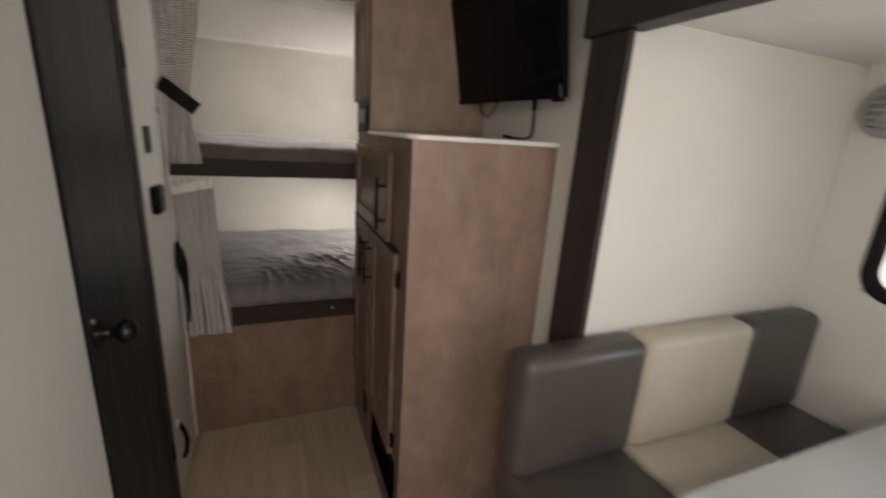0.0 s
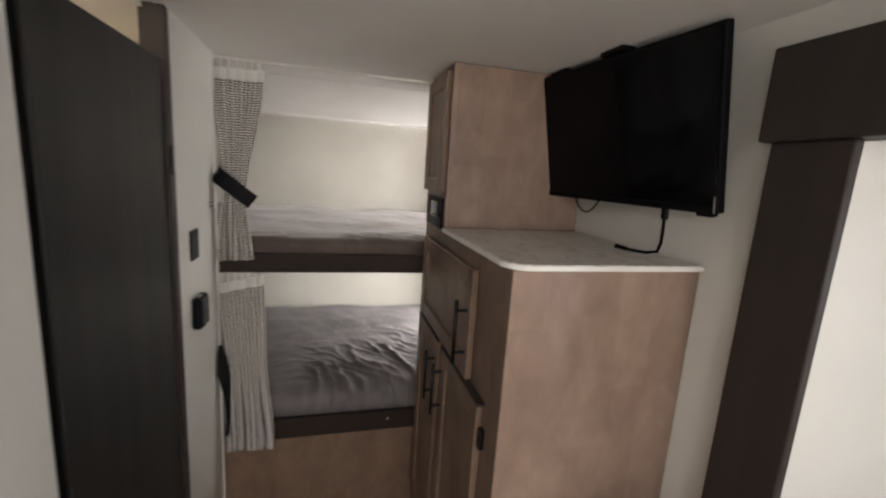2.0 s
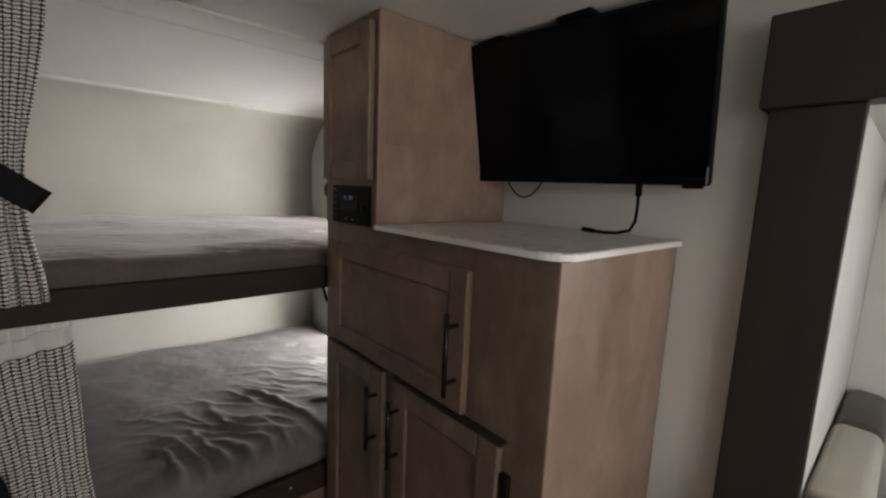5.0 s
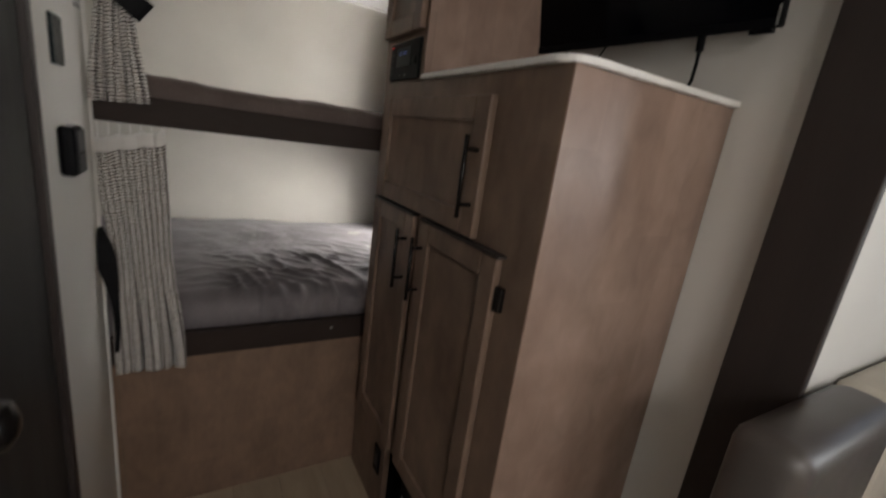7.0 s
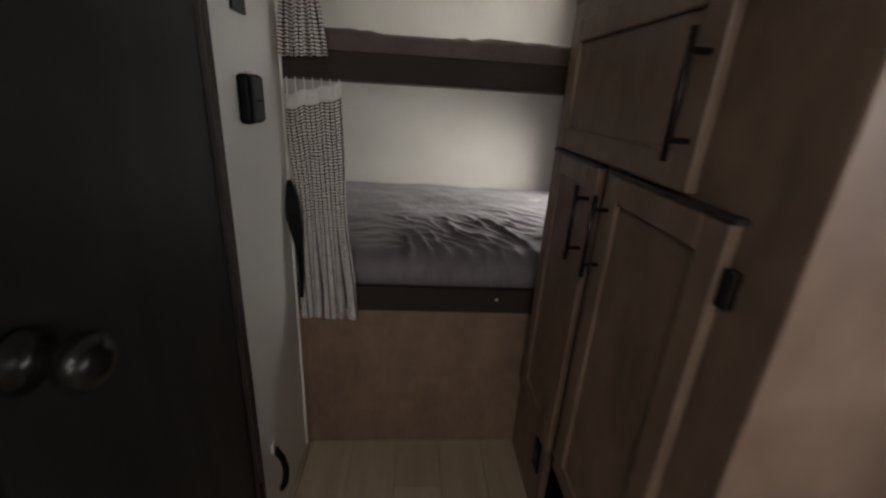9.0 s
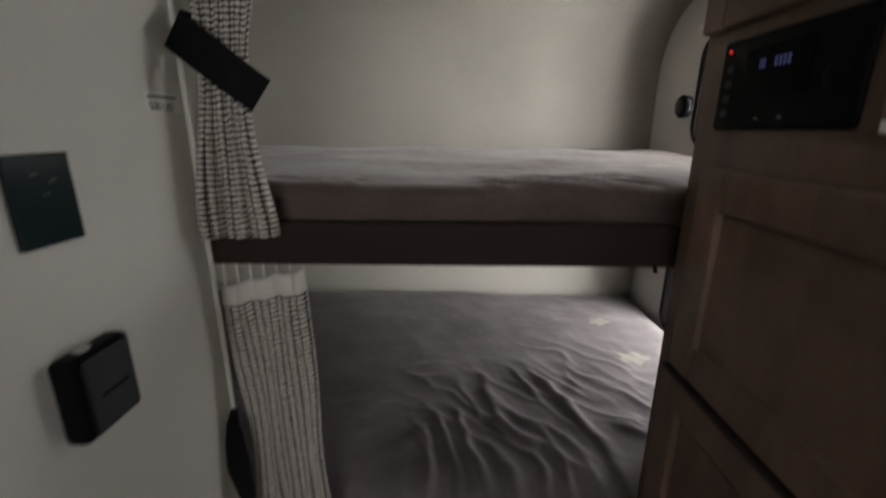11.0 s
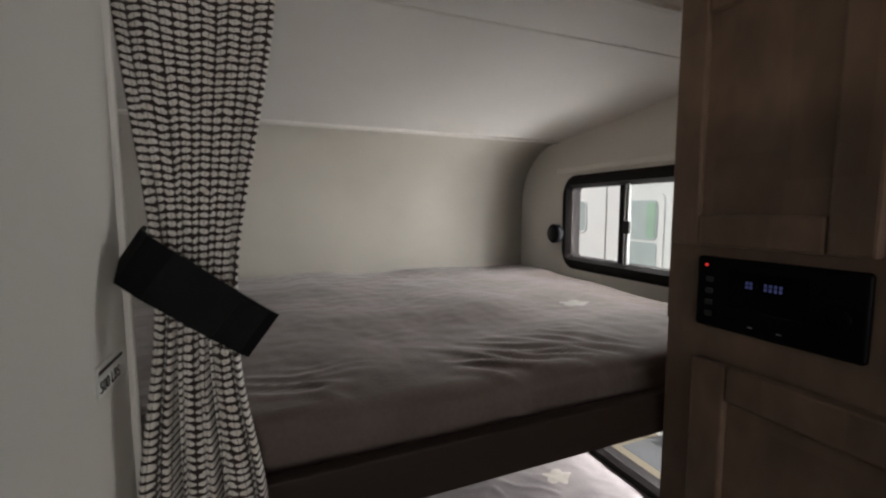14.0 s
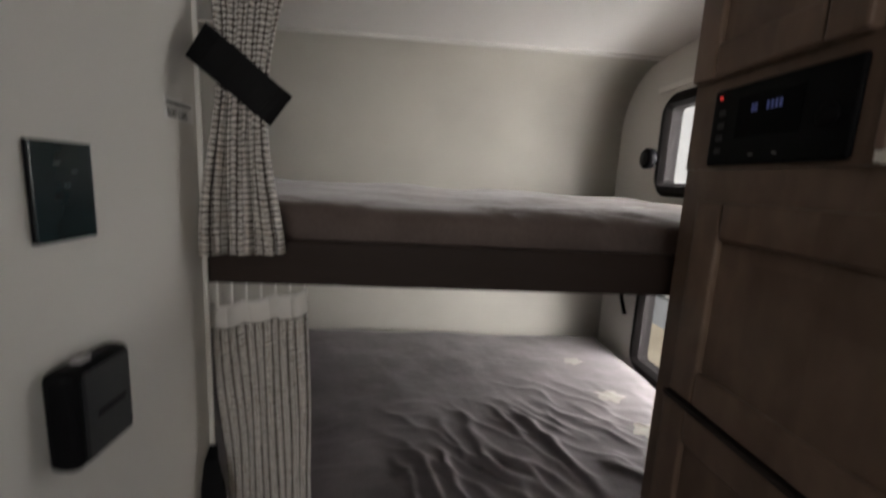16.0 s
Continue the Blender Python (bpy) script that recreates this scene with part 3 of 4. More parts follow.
for a, b in zip(cols, cols[1:]):
    eb.faces.new((a[0], b[0], b[1], a[1]))
eb = part("edge_band", eb, M_EDGE, top, "plain white edge band")
eb.modifiers.new("thickness", "SOLIDIFY").thickness = 0.0012

# outlet beside the open base, and the dark box and cable within it
outlet = thing("outlet", "small black outlet plate on the cabinet base", "outlet", (CF, 1.785, 0.16))
part("plate", box(CF - 0.007, CF - 0.0005, 1.762, 1.808, 0.155, 0.255, 0.003), M_BLACK, outlet)
part("socket", box(CF - 0.009, CF - 0.006, 1.772, 1.798, 0.18, 0.23, 0.002), M_SMOKE, outlet)
conv = thing("power_unit", "black power unit with white tag in the cabinet base", "power unit", (0.5, 1.5, 0.013))
part("case", box(0.46, 0.59, 1.30, 1.70, 0.0125, 0.26, 0.006), M_BLACK, conv)
part("tag", box(0.4585, 0.4598, 1.655, 1.68, 0.10, 0.125), M_LABEL, conv, "white paper tag")

# ---- radio in the tower ----
radio = thing("wall_radio", "black wall radio with blue display in the cabinet", "radio", (CF, 1.883, 1.48))
part("front", box(CF - 0.012, CF - 0.0035, 1.777, 1.979, 1.428, 1.532, 0.005, 3), M_BLACK, radio)
part("display", box(CF - 0.0128, CF - 0.0118, 1.835, 1.93, 1.463, 1.515), M_GLOSS, radio, "glossy display window")
for y in (1.903, 1.898, 1.880, 1.874, 1.868, 1.862):
    for z in (1.4935, 1.4990):
        part("digit_bar", box(CF - 0.0136, CF - 0.0129, y, y + 0.0034, z, z + 0.0042), M_LED, radio, "blue lit digit bar")
part("power_light", box(CF - 0.0136, CF - 0.0117, 1.961, 1.965, 1.518, 1.5215), M_REDLED, radio, "red lit dot")
for k in range(4):
    part("button", box(CF - 0.0135, CF - 0.0115, 1.952, 1.963, 1.444 + 0.017 * k, 1.452 + 0.017 * k, 0.001), M_SMOKE, radio)
part("volume_knob", moved(lathe([(0, 0.013), (0.002, 0.0125), (0.003, 0.011), (0.0031, 0.0)], 24), pose(CF - 0.0118, 1.805, 1.475, 0, 0, 180)), M_BLACK, radio, "", True)
for y in (1.86, 1.895):
    part("mark", box(CF - 0.0128, CF - 0.0118, y, y + 0.006, 1.440, 1.4415), M_STEEL, radio)

# ---- television on its bracket ----
tv = thing("television", "black flat television on a wall bracket, switched off", "television", (0.80, 1.46, 1.56))
tm = pose(0.765, 1.4600, 1.752, 0, -10.5, 5.5)       # local x is thickness, y width, z height


def tvbox(*a, bevel=0.0):
    return moved(box(*a, bevel), tm)


part("casing", tvbox(0.0, 0.022, -0.313, 0.334, -0.193, 0.186, bevel=0.004), M_BLACK, tv)
part("back_bulge", tvbox(0.022, 0.050, -0.25, 0.25, -0.16, 0.06, bevel=0.012), M_BLACK, tv)
part("screen", tvbox(-0.0012, 0.0005, -0.306, 0.326, -0.176, 0.178), M_GLOSS, tv, "glossy dark screen")
part("bezel_bottom", tvbox(-0.004, 0.0, -0.313, 0.334, -0.193, -0.1765, bevel=0.001), M_BLACK, tv)
part("sensor_box", tvbox(-0.006, 0.016, 0.292, 0.348, -0.232, -0.1935, bevel=0.002), M_BLACK, tv)
part("sensor_window", tvbox(-0.0068, -0.0058, 0.302, 0.338, -0.206, -0.198), M_LABEL, tv)
part("foot_pad", tvbox(0.002, 0.02, -0.30, -0.26, -0.2015, -0.1935, bevel=0.002), M_BLACK, tv)
part("edge_badge", tvbox(-0.0048, -0.0038, -0.310, -0.306, -0.19, -0.155), M_STEEL, tv)
part("wall_bracket", box(0.800, RW - 0.001, 1.40, 1.53, 1.66, 1.80, 0.004), M_BLACK, tv)
for y in (1.40, 1.66):
    part("mount_hook", box(0.725, 0.765, y, y + 0.09, ZC - 0.012, ZC - 0.0005, 0.002), M_BLACK, tv)

# television cables
cord = thing("hanging_cable", "black power cord hanging below the television", "cable", (0.80, 1.30, 1.44))
pts = [(0.83, 1.300, 1.60), (0.832, 1.298, 1.55), (0.834, 1.298, 1.51), (0.838, 1.302, 1.475), (0.842, 1.315, 1.452), (0.836, 1.345, 1.443), (0.822, 1.375, 1.4425), (0.80, 1.40, 1.446), (0.795, 1.415, 1.448)]
part("cord", tube(pts, 0.004, 8), M_BLACK, cord, smooth=True)
part("plug", tube([(0.83, 1.300, 1.60), (0.833, 1.298, 1.535)], 0.008, 8), M_BLACK, cord)
part("plug_end", tube([(0.812, 1.388, 1.444), (0.795, 1.415, 1.448)], 0.0058, 8), M_BLACK, cord)
loop = thing("antenna_cable", "thin black cable loop below the television", "cable", (0.83, 1.64, 1.5))
part("cable", tube([(0.83 + 0.02 * s, 1.70 - 0.13 * s, 1.575 - 0.062 * math.sin(math.pi * min(1, s * 1.02)) ** 0.8 + 0.012 * s) for s in [k / 14 for k in range(15)]], 0.0025, 8), M_BLACK, loop, smooth=True)

# ---- bunks ----
panel = structure("bunk_base_panel", box(WL - 0.04, CF + 0.02, YB + 0.002, YB + 0.018, 0.0, 0.535), M_PANEL, "brown maple panel below the lower bunk", "panel")
structure("trim_panel_side", box(WL + 0.001, WL + 0.018, YB - 0.004, YB + 0.001, 0.0, 0.53, 0.001), M_PANEL, "narrow wood batten beside the bunk panel", "trim")
low = thing("lower_bunk", "dark espresso lower bunk platform", "bunk bed", (0, 2.5, 0.53))
part("rail", box(-1.30, RW - 0.002, YB - 0.003, YB + 0.022, 0.536, 0.618, 0.003), M_RAIL, low)
part("platform", box(-1.30, RW - 0.002, YB + 0.023, YR - 0.005, 0.575, 0.60), M_RAIL, low)
part("screw", moved(lathe([(0, 0.005), (0.002, 0.0045), (0.003, 0.0)], 10), pose(0.29, YB - 0.003, 0.585, 0, 0, -90)), M_STEEL, low)
up = thing("upper_bunk", "dark espresso upper bunk shelf with front rail", "bunk bed", (0, 2.5, 1.21))
part("rail", box(-1.30, RW - 0.002, YB - 0.004, YB + 0.018, 1.214, 1.284, 0.003), M_RAIL, up)
part("platform", box(-1.30, RW - 0.002, YB + 0.019, YR - 0.005, 1.222, 1.245), M_RAIL, up)


def smooth01(a, b, x):
    t = min(1, max(0, (x - a) / (b - a)))
    return t * t * (3 - 2 * t)


def mattress(name, x0, x1, y0, y1, z0, z1, rad, relief, nx, ny):
    prof = [(0.0, 0.0), (0.0, 0.35), (0.03, 0.55), (0.10, 0.70), (0.25, 0.84), (0.45, 0.93), (0.7, 0.98), (1.0, 1.0)]
    xs = [(x0 + a * rad, h) for a, h in prof] + [(x0 + rad + (x1 - x0 - 2 * rad) * k / nx, 1.0) for k in range(1, nx)] + [(x1 - a * rad, h) for a, h in prof[::-1]]
    ys = [(y0 + a * rad, h) for a, h in prof] + [(y0 + rad + (y1 - y0 - 2 * rad) * k / ny, 1.0) for k in range(1, ny)] + [(y1 - a * rad, h) for a, h in prof[::-1]]
    bm = bmesh.new()
    rows = []
    for y, hy in ys:
        row = []
        for x, hx in xs:
            h = min(hx, hy)
            z = z0 + (z1 - z0) * h + relief(x, y) * smooth01(0.45, 0.95, h)
            fy = 0.006 * noise.noise(Vector((x * 5, 3.3, h * 2))) if hy < 0.9 else 0.0
            if hy < 0.95 and y < (y0 + y1) / 2:
                fy -= 0.8 * (relief(x, y) + 0.01) * (1 - smooth01(0.6, 0.95, h)) * smooth01(0.0, 0.3, h)
            row.append(bm.verts.new((x, y + fy, z)))
        rows.append(row)
    for a, b in zip(rows, rows[1:]):
        for i in range(len(a) - 1):
            bm.faces.new((a[i], a[i + 1], b[i + 1], b[i]))
    edge = [e for e in bm.edges if e.is_boundary]
    bmesh.ops.contextual_create(bm, geom=edge)
    return bm


def crease(x, y, ang, size, long, seed):
    """Branching ridges about size apart, drawn out along ang."""
    c, q = math.cos(ang), math.sin(ang)
    wx = 0.030 * noise.noise(Vector((x * 8 + seed, y * 8, 1.7)))
    wy = 0.030 * noise.noise(Vector((x * 8, y * 8 + seed, 4.1)))
    a, b = (x + wx) * c + (y + wy) * q, -(x + wx) * q + (y + wy) * c
    n = noise.noise(Vector((a / (size * long), b / size, seed)))
    return smooth01(0.0, 1.0, 1 - 2.6 * abs(n))


def arcs(x, y, cx, cy, gap, seed):
    """Narrow folds bending round (cx, cy), about gap apart, that break and run into one another."""
    wx = 0.060 * noise.noise(Vector((x * 5 + seed, y * 5, 2.1))) + 0.020 * noise.noise(Vector((x * 13 + seed, y * 15, 4.4)))
    wy = 0.060 * noise.noise(Vector((x * 5, y * 5 + seed, 5.2))) + 0.020 * noise.noise(Vector((x * 13, y * 15 + seed, 7.4)))
    r, a = math.hypot(x + wx - cx, y + wy - cy), math.atan2(y + wy - cy, x + wx - cx)
    k = smooth01(-0.28, 0.18, noise.noise(Vector((a * 3.4 + seed, r * 11.0, 3.3))))
    return k * (0.5 + 0.5 * math.sin(r * math.tau / gap + 2.0 * noise.noise(Vector((a * 2.5, r * 3.0, seed))))) ** 2.6


def low_relief(x, y):
    heart = smooth01(-0.14, 0.03, x) * (1 - smooth01(0.52, 0.66, x)) * (1 - smooth01(2.44, 2.62, y)) * smooth01(2.0, 2.08, y + 0.3 * (x + 0.1))
    rim = smooth01(-0.36, -0.2, x) * (1 - smooth01(0.0, 0.16, x)) * (1 - smooth01(2.42, 2.56, y))
    side = smooth01(0.22, 0.34, x) * smooth01(2.2, 2.3, y) * (1 - smooth01(2.62, 2.8, y))
    patch = 0.4 + 0.6 * smooth01(-0.3, 0.2, noise.noise(Vector((x * 6 + 3, y * 6, 2.2))))
    z = 0.0118 * heart * patch * arcs(x, y, -0.52, 2.08, 0.063, 1.7)
    z += 0.0062 * heart * arcs(x, y, -0.20, 1.90, 0.052, 8.2)
    z += 0.0045 * rim * patch * crease(x, y, 0.35, 0.06, 3.4, 3.3)
    z += 0.0035 * side * crease(x, y, -0.7, 0.05, 3.0, 9.4)
    z += 0.010 * noise.noise(Vector((x * 4, y * 4, 0.3))) + 0.003 * noise.noise(Vector((x * 12, y * 12, 1.3)))
    z += 0.0008 * noise.noise(Vector((x * 38, y * 38, 6.3)))
    return z + 0.008 * smooth01(2.1, 3.1, y) - 0.010


def up_relief(x, y):
    z = 0.012 * noise.noise(Vector((x * 4.3, y * 4.3, 5.3))) + 0.002 * noise.noise(Vector((x * 14, y * 10, 2.3)))
    near = 1 - smooth01(2.30, 2.60, y)
    z += 0.0007 * near * crease(x, y, -0.15, 0.055, 3.4, 7.7) + 0.0007 * crease(x, y, 0.2, 0.05, 2.6, 2.9) * smooth01(2.2, 2.45, y)
    fr = smooth01(0.02, 0.14, x) * (1 - smooth01(0.38, 0.50, x)) * (1 - smooth01(2.19, 2.32, y))
    fl = (1 - smooth01(-0.12, 0.02, x)) * smooth01(2.05, 2.10, y) * (1 - smooth01(2.18, 2.3, y))
    z += 0.0068 * fr * crease(x, y, -0.62, 0.036, 6.0, 11.3) + 0.005 * fl * crease(x, y, -0.2, 0.036, 5.0, 15.1)
    z += 0.0012 * noise.noise(Vector((x * 40, y * 34, 7.3)))
    return z - 0.023 + 0.016 * smooth01(2.35, 3.1, y)


def bed_mattress(name, label, cover, z0, z1, rad, relief, y_front, nx, ny, spots):
    t = thing(name, label, "mattress", (-0.2, 2.5, z0))
    part("cover", mattress(name, -1.28, RW - 0.012, y_front, YR - 0.012, z0, z1, rad, relief, nx, ny), cover, t, smooth=True)
    # pale printed blossoms near the window
    for cx, cy, size, turn in spots:
        def petal(u, v):
            a = u * math.tau
            r = size * v * (0.84 + 0.16 * math.cos(5 * a + turn) + 0.07 * math.sin(8 * a + 2 * turn))
            x, y = cx + r * math.cos(a), cy + 0.8 * r * math.sin(a)
            return (x, y, z1 + relief(x, y) + 0.002)
        part("printed_blossom", sheet(40, 6, petal), M_PRINT, t, "pale cream print on the cloth", True)
    return t


bed_mattress("lower_mattress", "rumpled grey plush-covered mattress on the lower bunk", M_PLUSH, 0.601, 0.722, 0.08, low_relief, YB + 0.028, 330, 170,
             [(0.645, 2.61, 0.052, 0.6), (0.62, 2.87, 0.040, 1.5), (0.665, 2.42, 0.050, 2.4)])
bed_mattress("upper_mattress", "taupe-grey covered mattress on the upper bunk", M_PLUSH2, 1.246, 1.362, 0.05, up_relief, YB + 0.022, 290, 150,
             [(0.57, 2.46, 0.045, 0.9)])

# ---- windows of the bunks ----


def side_window(name, hole, label, split, kind_rows):
    y0, y1, z0, z1 = hole
    w, h = y1 - y0, z1 - z0
    win = thing(name, label, "window", (RW, (y0 + y1) / 2, z0), kind="structure")
    base = Matrix.Translation((RW, (y0 + y1) / 2, (z0 + z1) / 2)) @ Matrix(((0, 0, -1, 0), (1, 0, 0, 0), (0, 1, 0, 0), (0, 0, 0, 1)))
    part("window_frame", moved(ring_frame(w + 0.045, h + 0.045, 0.068, 0.052, -0.045, 0.014), base), M_RUBBER, win, "black rounded rubber frame", False)
    for a, b, mt in kind_rows:
        part("pane", box(RW + 0.020, RW + 0.024, a, b, z0 + 0.01, z1 - 0.01), mt, win).visible_shadow = False
    if split:
        part("mullion", box(RW + 0.004, RW + 0.034, split - 0.011, split + 0.011, z0, z1, 0.002), M_RUBBER, win)
        part("slider_stile", box(RW - 0.001, RW + 0.012, split - 0.034, split - 0.022, z0 + 0.005, z1 - 0.005, 0.002), M_ANOD, win, "grey metal slider stile")
        part("latch", box(RW - 0.006, RW + 0.004, split - 0.045, split - 0.016, (z0 + z1) / 2 - 0.03, (z0 + z1) / 2 + 0.012, 0.003), M_SMOKE, win, "grey latch")
    else:
        part("bottom_track", box(RW + 0.003, RW + 0.017, y0 + 0.03, y1 - 0.03, z0 + 0.004, z0 + 0.016, 0.002), M_ANOD, win, "grey metal bottom track")
    return win


w1 = side_window("window_1", UPWIN, "black-framed sliding window over the upper bunk", 2.62, [(2.295, 2.61, M_GLASS2), (2.631, 2.89, M_GLASS)])
w2 = side_window("window_2", LOWIN, "black-framed window beside the lower bunk", 0, [(2.295, 2.90, M_GLASS)])
part("red_tab", box(RW - 0.019, RW - 0.0145, 2.47, 2.51, 0.6805, 0.6865, 0.001), M_RED, w2, "red release tab")
part("crank_knob", moved(lathe([(0, 0.016), (0.010, 0.016), (0.012, 0.036), (0.034, 0.038), (0.040, 0.032), (0.041, 0.0)], 24), pose(RW - 0.0145, 2.915, 1.505, 0, 0, 180)), M_BLACK, w1, "black round crank knob", True)
part("knob_cap", moved(lathe([(0, 0.024), (0.002, 0.023), (0.003, 0.0)], 20), pose(RW - 0.0553, 2.915, 1.505, 0, 0, 180)), M_SMOKE, w1, "grey cap", True)
structure("trim_valance", box(RW - 0.016, RW - 0.001, 2.16, 2.946, 1.742, 1.763, 0.003), M_TRIMW, "white valance strip above the window", "trim")
lc = thing("bunk_cable", "black cable loop hung beside the low window", "cable", (RW, 2.97, 1.0))
part("cable", tube([(RW - 0.014 - 0.012 * math.sin(s * math.pi), 2.985 + 0.03 * math.sin(s * math.pi), 1.10 - 0.22 * s) for s in [k / 12 for k in range(13)]], 0.008, 8), M_BLACK, lc, smooth=True)

# ---- curtains ----


def curtain(name, label, left, right, z_top, z_bot, folds, depth, y, seed, sag=0.0):
    """Pleated cloth between left(v) and right(v), v running from top to bottom."""
    cur = thing(name, label, "curtain", ((left(0) + right(0)) / 2, y[0], z_top), "bunk curtains")
    width = 0.235

    def f(u, v):
        x0, x1 = left(v), right(v)
        ph = folds * math.tau * (u + 0.02 * math.sin(5 * v + seed)) + 0.5 * math.sin(3 * v + seed) + 1.5 * math.sin(4.3 * u + seed) + 0.9 * math.sin(10.7 * u + seed) + 0.25 * math.sin(9 * v + 4 * u)
        amp = depth * (0.75 + 0.25 * math.sin(7 * u + seed)) * (0.7 + 0.9 * smooth01(0.45, 0.85, v))
        lobe = 1 - 2 * abs(math.sin(ph / 2)) ** 0.8
        gap = max(0.0, 1 - 3.2 * abs(math.sin(ph / 4 + 0.6))) * smooth01(0.5, 0.9, v)
        x = x0 + (x1 - x0) * (u - 0.10 / folds * math.sin(ph) * smooth01(0.5, 0.9, v))
        yy = y[0] + (y[1] - y[0]) * smooth01(0.0, 0.95, v) + 0.36 * amp * lobe + 2.2 * depth * gap + 0.004 * math.sin(11 * v + 9 * u + seed) + 0.01 * math.sin(2.2 * u + seed)
        z = z_top + (z_bot - z_top) * v + 0.010 * (u - 0.5) * v * math.sin(seed) + 0.0012 * math.sin(ph) * v
        z -= (1 - v) * sag * ((1 - u) + 0.16 * abs(math.sin(9.4 * u)))
        return (x, yy, z)

    bm = sheet(240, 70, f, lambda u, v: (u * width, v * (z_top - z_bot)))
    cl = part("cloth", bm, M_CLOTH, cur, "cream cloth with black lattice print", True)
    so = cl.modifiers.new("thickness", "SOLIDIFY")
    so.thickness = 0.0012
    band = sheet(240, 4, lambda u, v: (f(u, v * 0.058)[0], f(u, v * 0.058)[1] - 0.0022, f(u, v * 0.058)[2]))
    bd = part("heading_tape", band, M_BAND, cur, "plain white heading tape", True)
    so = bd.modifiers.new("thickness", "SOLIDIFY")
    so.thickness = 0.0012
    return cur


def pinch(v, a, t, b, at):
    return a + (t - a) * smooth01(0, at, v) if v < at else t + (b - t) * smooth01(at, 1, v)


cu = curtain("curtain", "cream lattice-print curtain tied back with black strap", lambda v: pinch(v, -0.350, -0.314, -0.334, 0.62), lambda v: pinch(v, -0.184, -0.240, -0.218, 0.68),
             1.915, 1.264, 6.0, 0.015, (2.080, 2.016), 0.7)
cl2 = curtain("curtain", "cream lattice-print curtain hanging loosely beside the lower bunk", lambda v: pinch(v, -0.343, -0.316, -0.318, 0.55), lambda v: pinch(v, -0.186, -0.180, -0.150, 0.4),
              1.210, 0.522, 5.0, 0.014, (2.055, 2.016), 2.1, 0.038)
for k in range(7):
    zt = 1.210 - 0.038 * (1 - k / 6) - 0.004
    part("glider", box(-0.331 + 0.0225 * k, -0.328 + 0.0225 * k, 2.052, 2.057, zt, 1.2215, 0.0008), M_TRIMW, cl2)
for k in range(7):
    part("glider", box(-0.345 + 0.024 * k, -0.341 + 0.024 * k, 2.078, 2.084, 1.905, ZC - 0.0005, 0.001), M_TRIMW, cu)


def strap(name, label, pts, width, thick, taper=None):
    """A flat band along points (x, y, z) with its width turned by its tilt."""
    st = thing(name, label, "tieback", pts[0], "curtain tiebacks")
    bm = bmesh.new()
    P = [Vector(p) for p in pts]
    rings = []
    for i, p in enumerate(P):
        d = (P[min(i + 1, len(P) - 1)] - P[max(i - 1, 0)]).normalized()
        side = Vector((-d.z, 0, d.x)).normalized() if abs(d.x) + abs(d.z) > 0.3 else Vector((0.5, 0, 0.86))
        nrm = d.cross(side).normalized()
        rings.append([bm.verts.new(p + side * a * (taper[i] if taper else 1.0) * width / 2 + nrm * b * thick / 2) for a, b in ((-1, -1), (1, -1), (1, 1), (-1, 1))])
    for a, b in zip(rings, rings[1:]):
        for k in range(4):
            bm.faces.new((a[k], a[(k + 1) % 4], b[(k + 1) % 4], b[k]))
    bm.faces.new(rings[0][::-1]), bm.faces.new(rings[-1])
    bmesh.ops.recalc_face_normals(bm, faces=bm.faces[:])
    part("band", bm, M_VELCRO, st, smooth=False)
    if taper:
        return st
    a, b = P[-4], P[-3]
    d = (b - a).normalized()
    side = Vector((-d.z, 0, d.x)).normalized()
    nrm = d.cross(side).normalized()
    nrm = nrm if nrm.y < 0 else -nrm
    tab = bmesh.new()
    c = [a + d * 0.001 + side * k * width * 0.42 + nrm * (thick * 0.5 + h) for h in (0.0002, 0.0014) for k in (-1, 1)]
    e = [b + side * k * width * 0.42 + nrm * (thick * 0.5 + h) for h in (0.0002, 0.0014) for k in (-1, 1)]
    vs = [tab.verts.new(p) for p in (c[0], c[1], e[1], e[0], c[2], c[3], e[3], e[2])]
    for f in ((0, 1, 2, 3), (4, 5, 6, 7), (0, 1, 5, 4), (1, 2, 6, 5), (2, 3, 7, 6), (3, 0, 4, 7)):
        tab.faces.new([vs[k] for k in f])
    bmesh.ops.recalc_face_normals(tab, faces=tab.faces[:])
    part("fastener_tab", tab, M_VELCRO, st)
    return st


strap("tieback", "black strap tied slanting round the upper curtain",
      [(-0.334, 2.055, 1.563), (-0.332, 2.028, 1.561), (-0.323, 2.010, 1.556), (-0.302, 2.001, 1.541), (-0.275, 1.999, 1.520), (-0.247, 2.002, 1.497), (-0.230, 2.006, 1.483), (-0.222, 2.006, 1.477), (-0.214, 2.010, 1.471)], 0.052, 0.004)
strap("tieback", "black strap hanging loose beside the lower curtain",
      [(-0.336, 2.030, 0.945), (-0.334, 2.010, 0.930), (-0.327, 1.998, 0.90), (-0.319, 1.993, 0.86), (-0.312, 1.992, 0.81), (-0.308, 1.993, 0.76), (-0.306, 1.995, 0.71), (-0.307, 1.998, 0.66), (-0.311, 2.0, 0.60)],
      0.046, 0.004, [0.4, 0.75, 1.0, 0.95, 0.7, 0.42, 0.3, 0.25, 0.22])

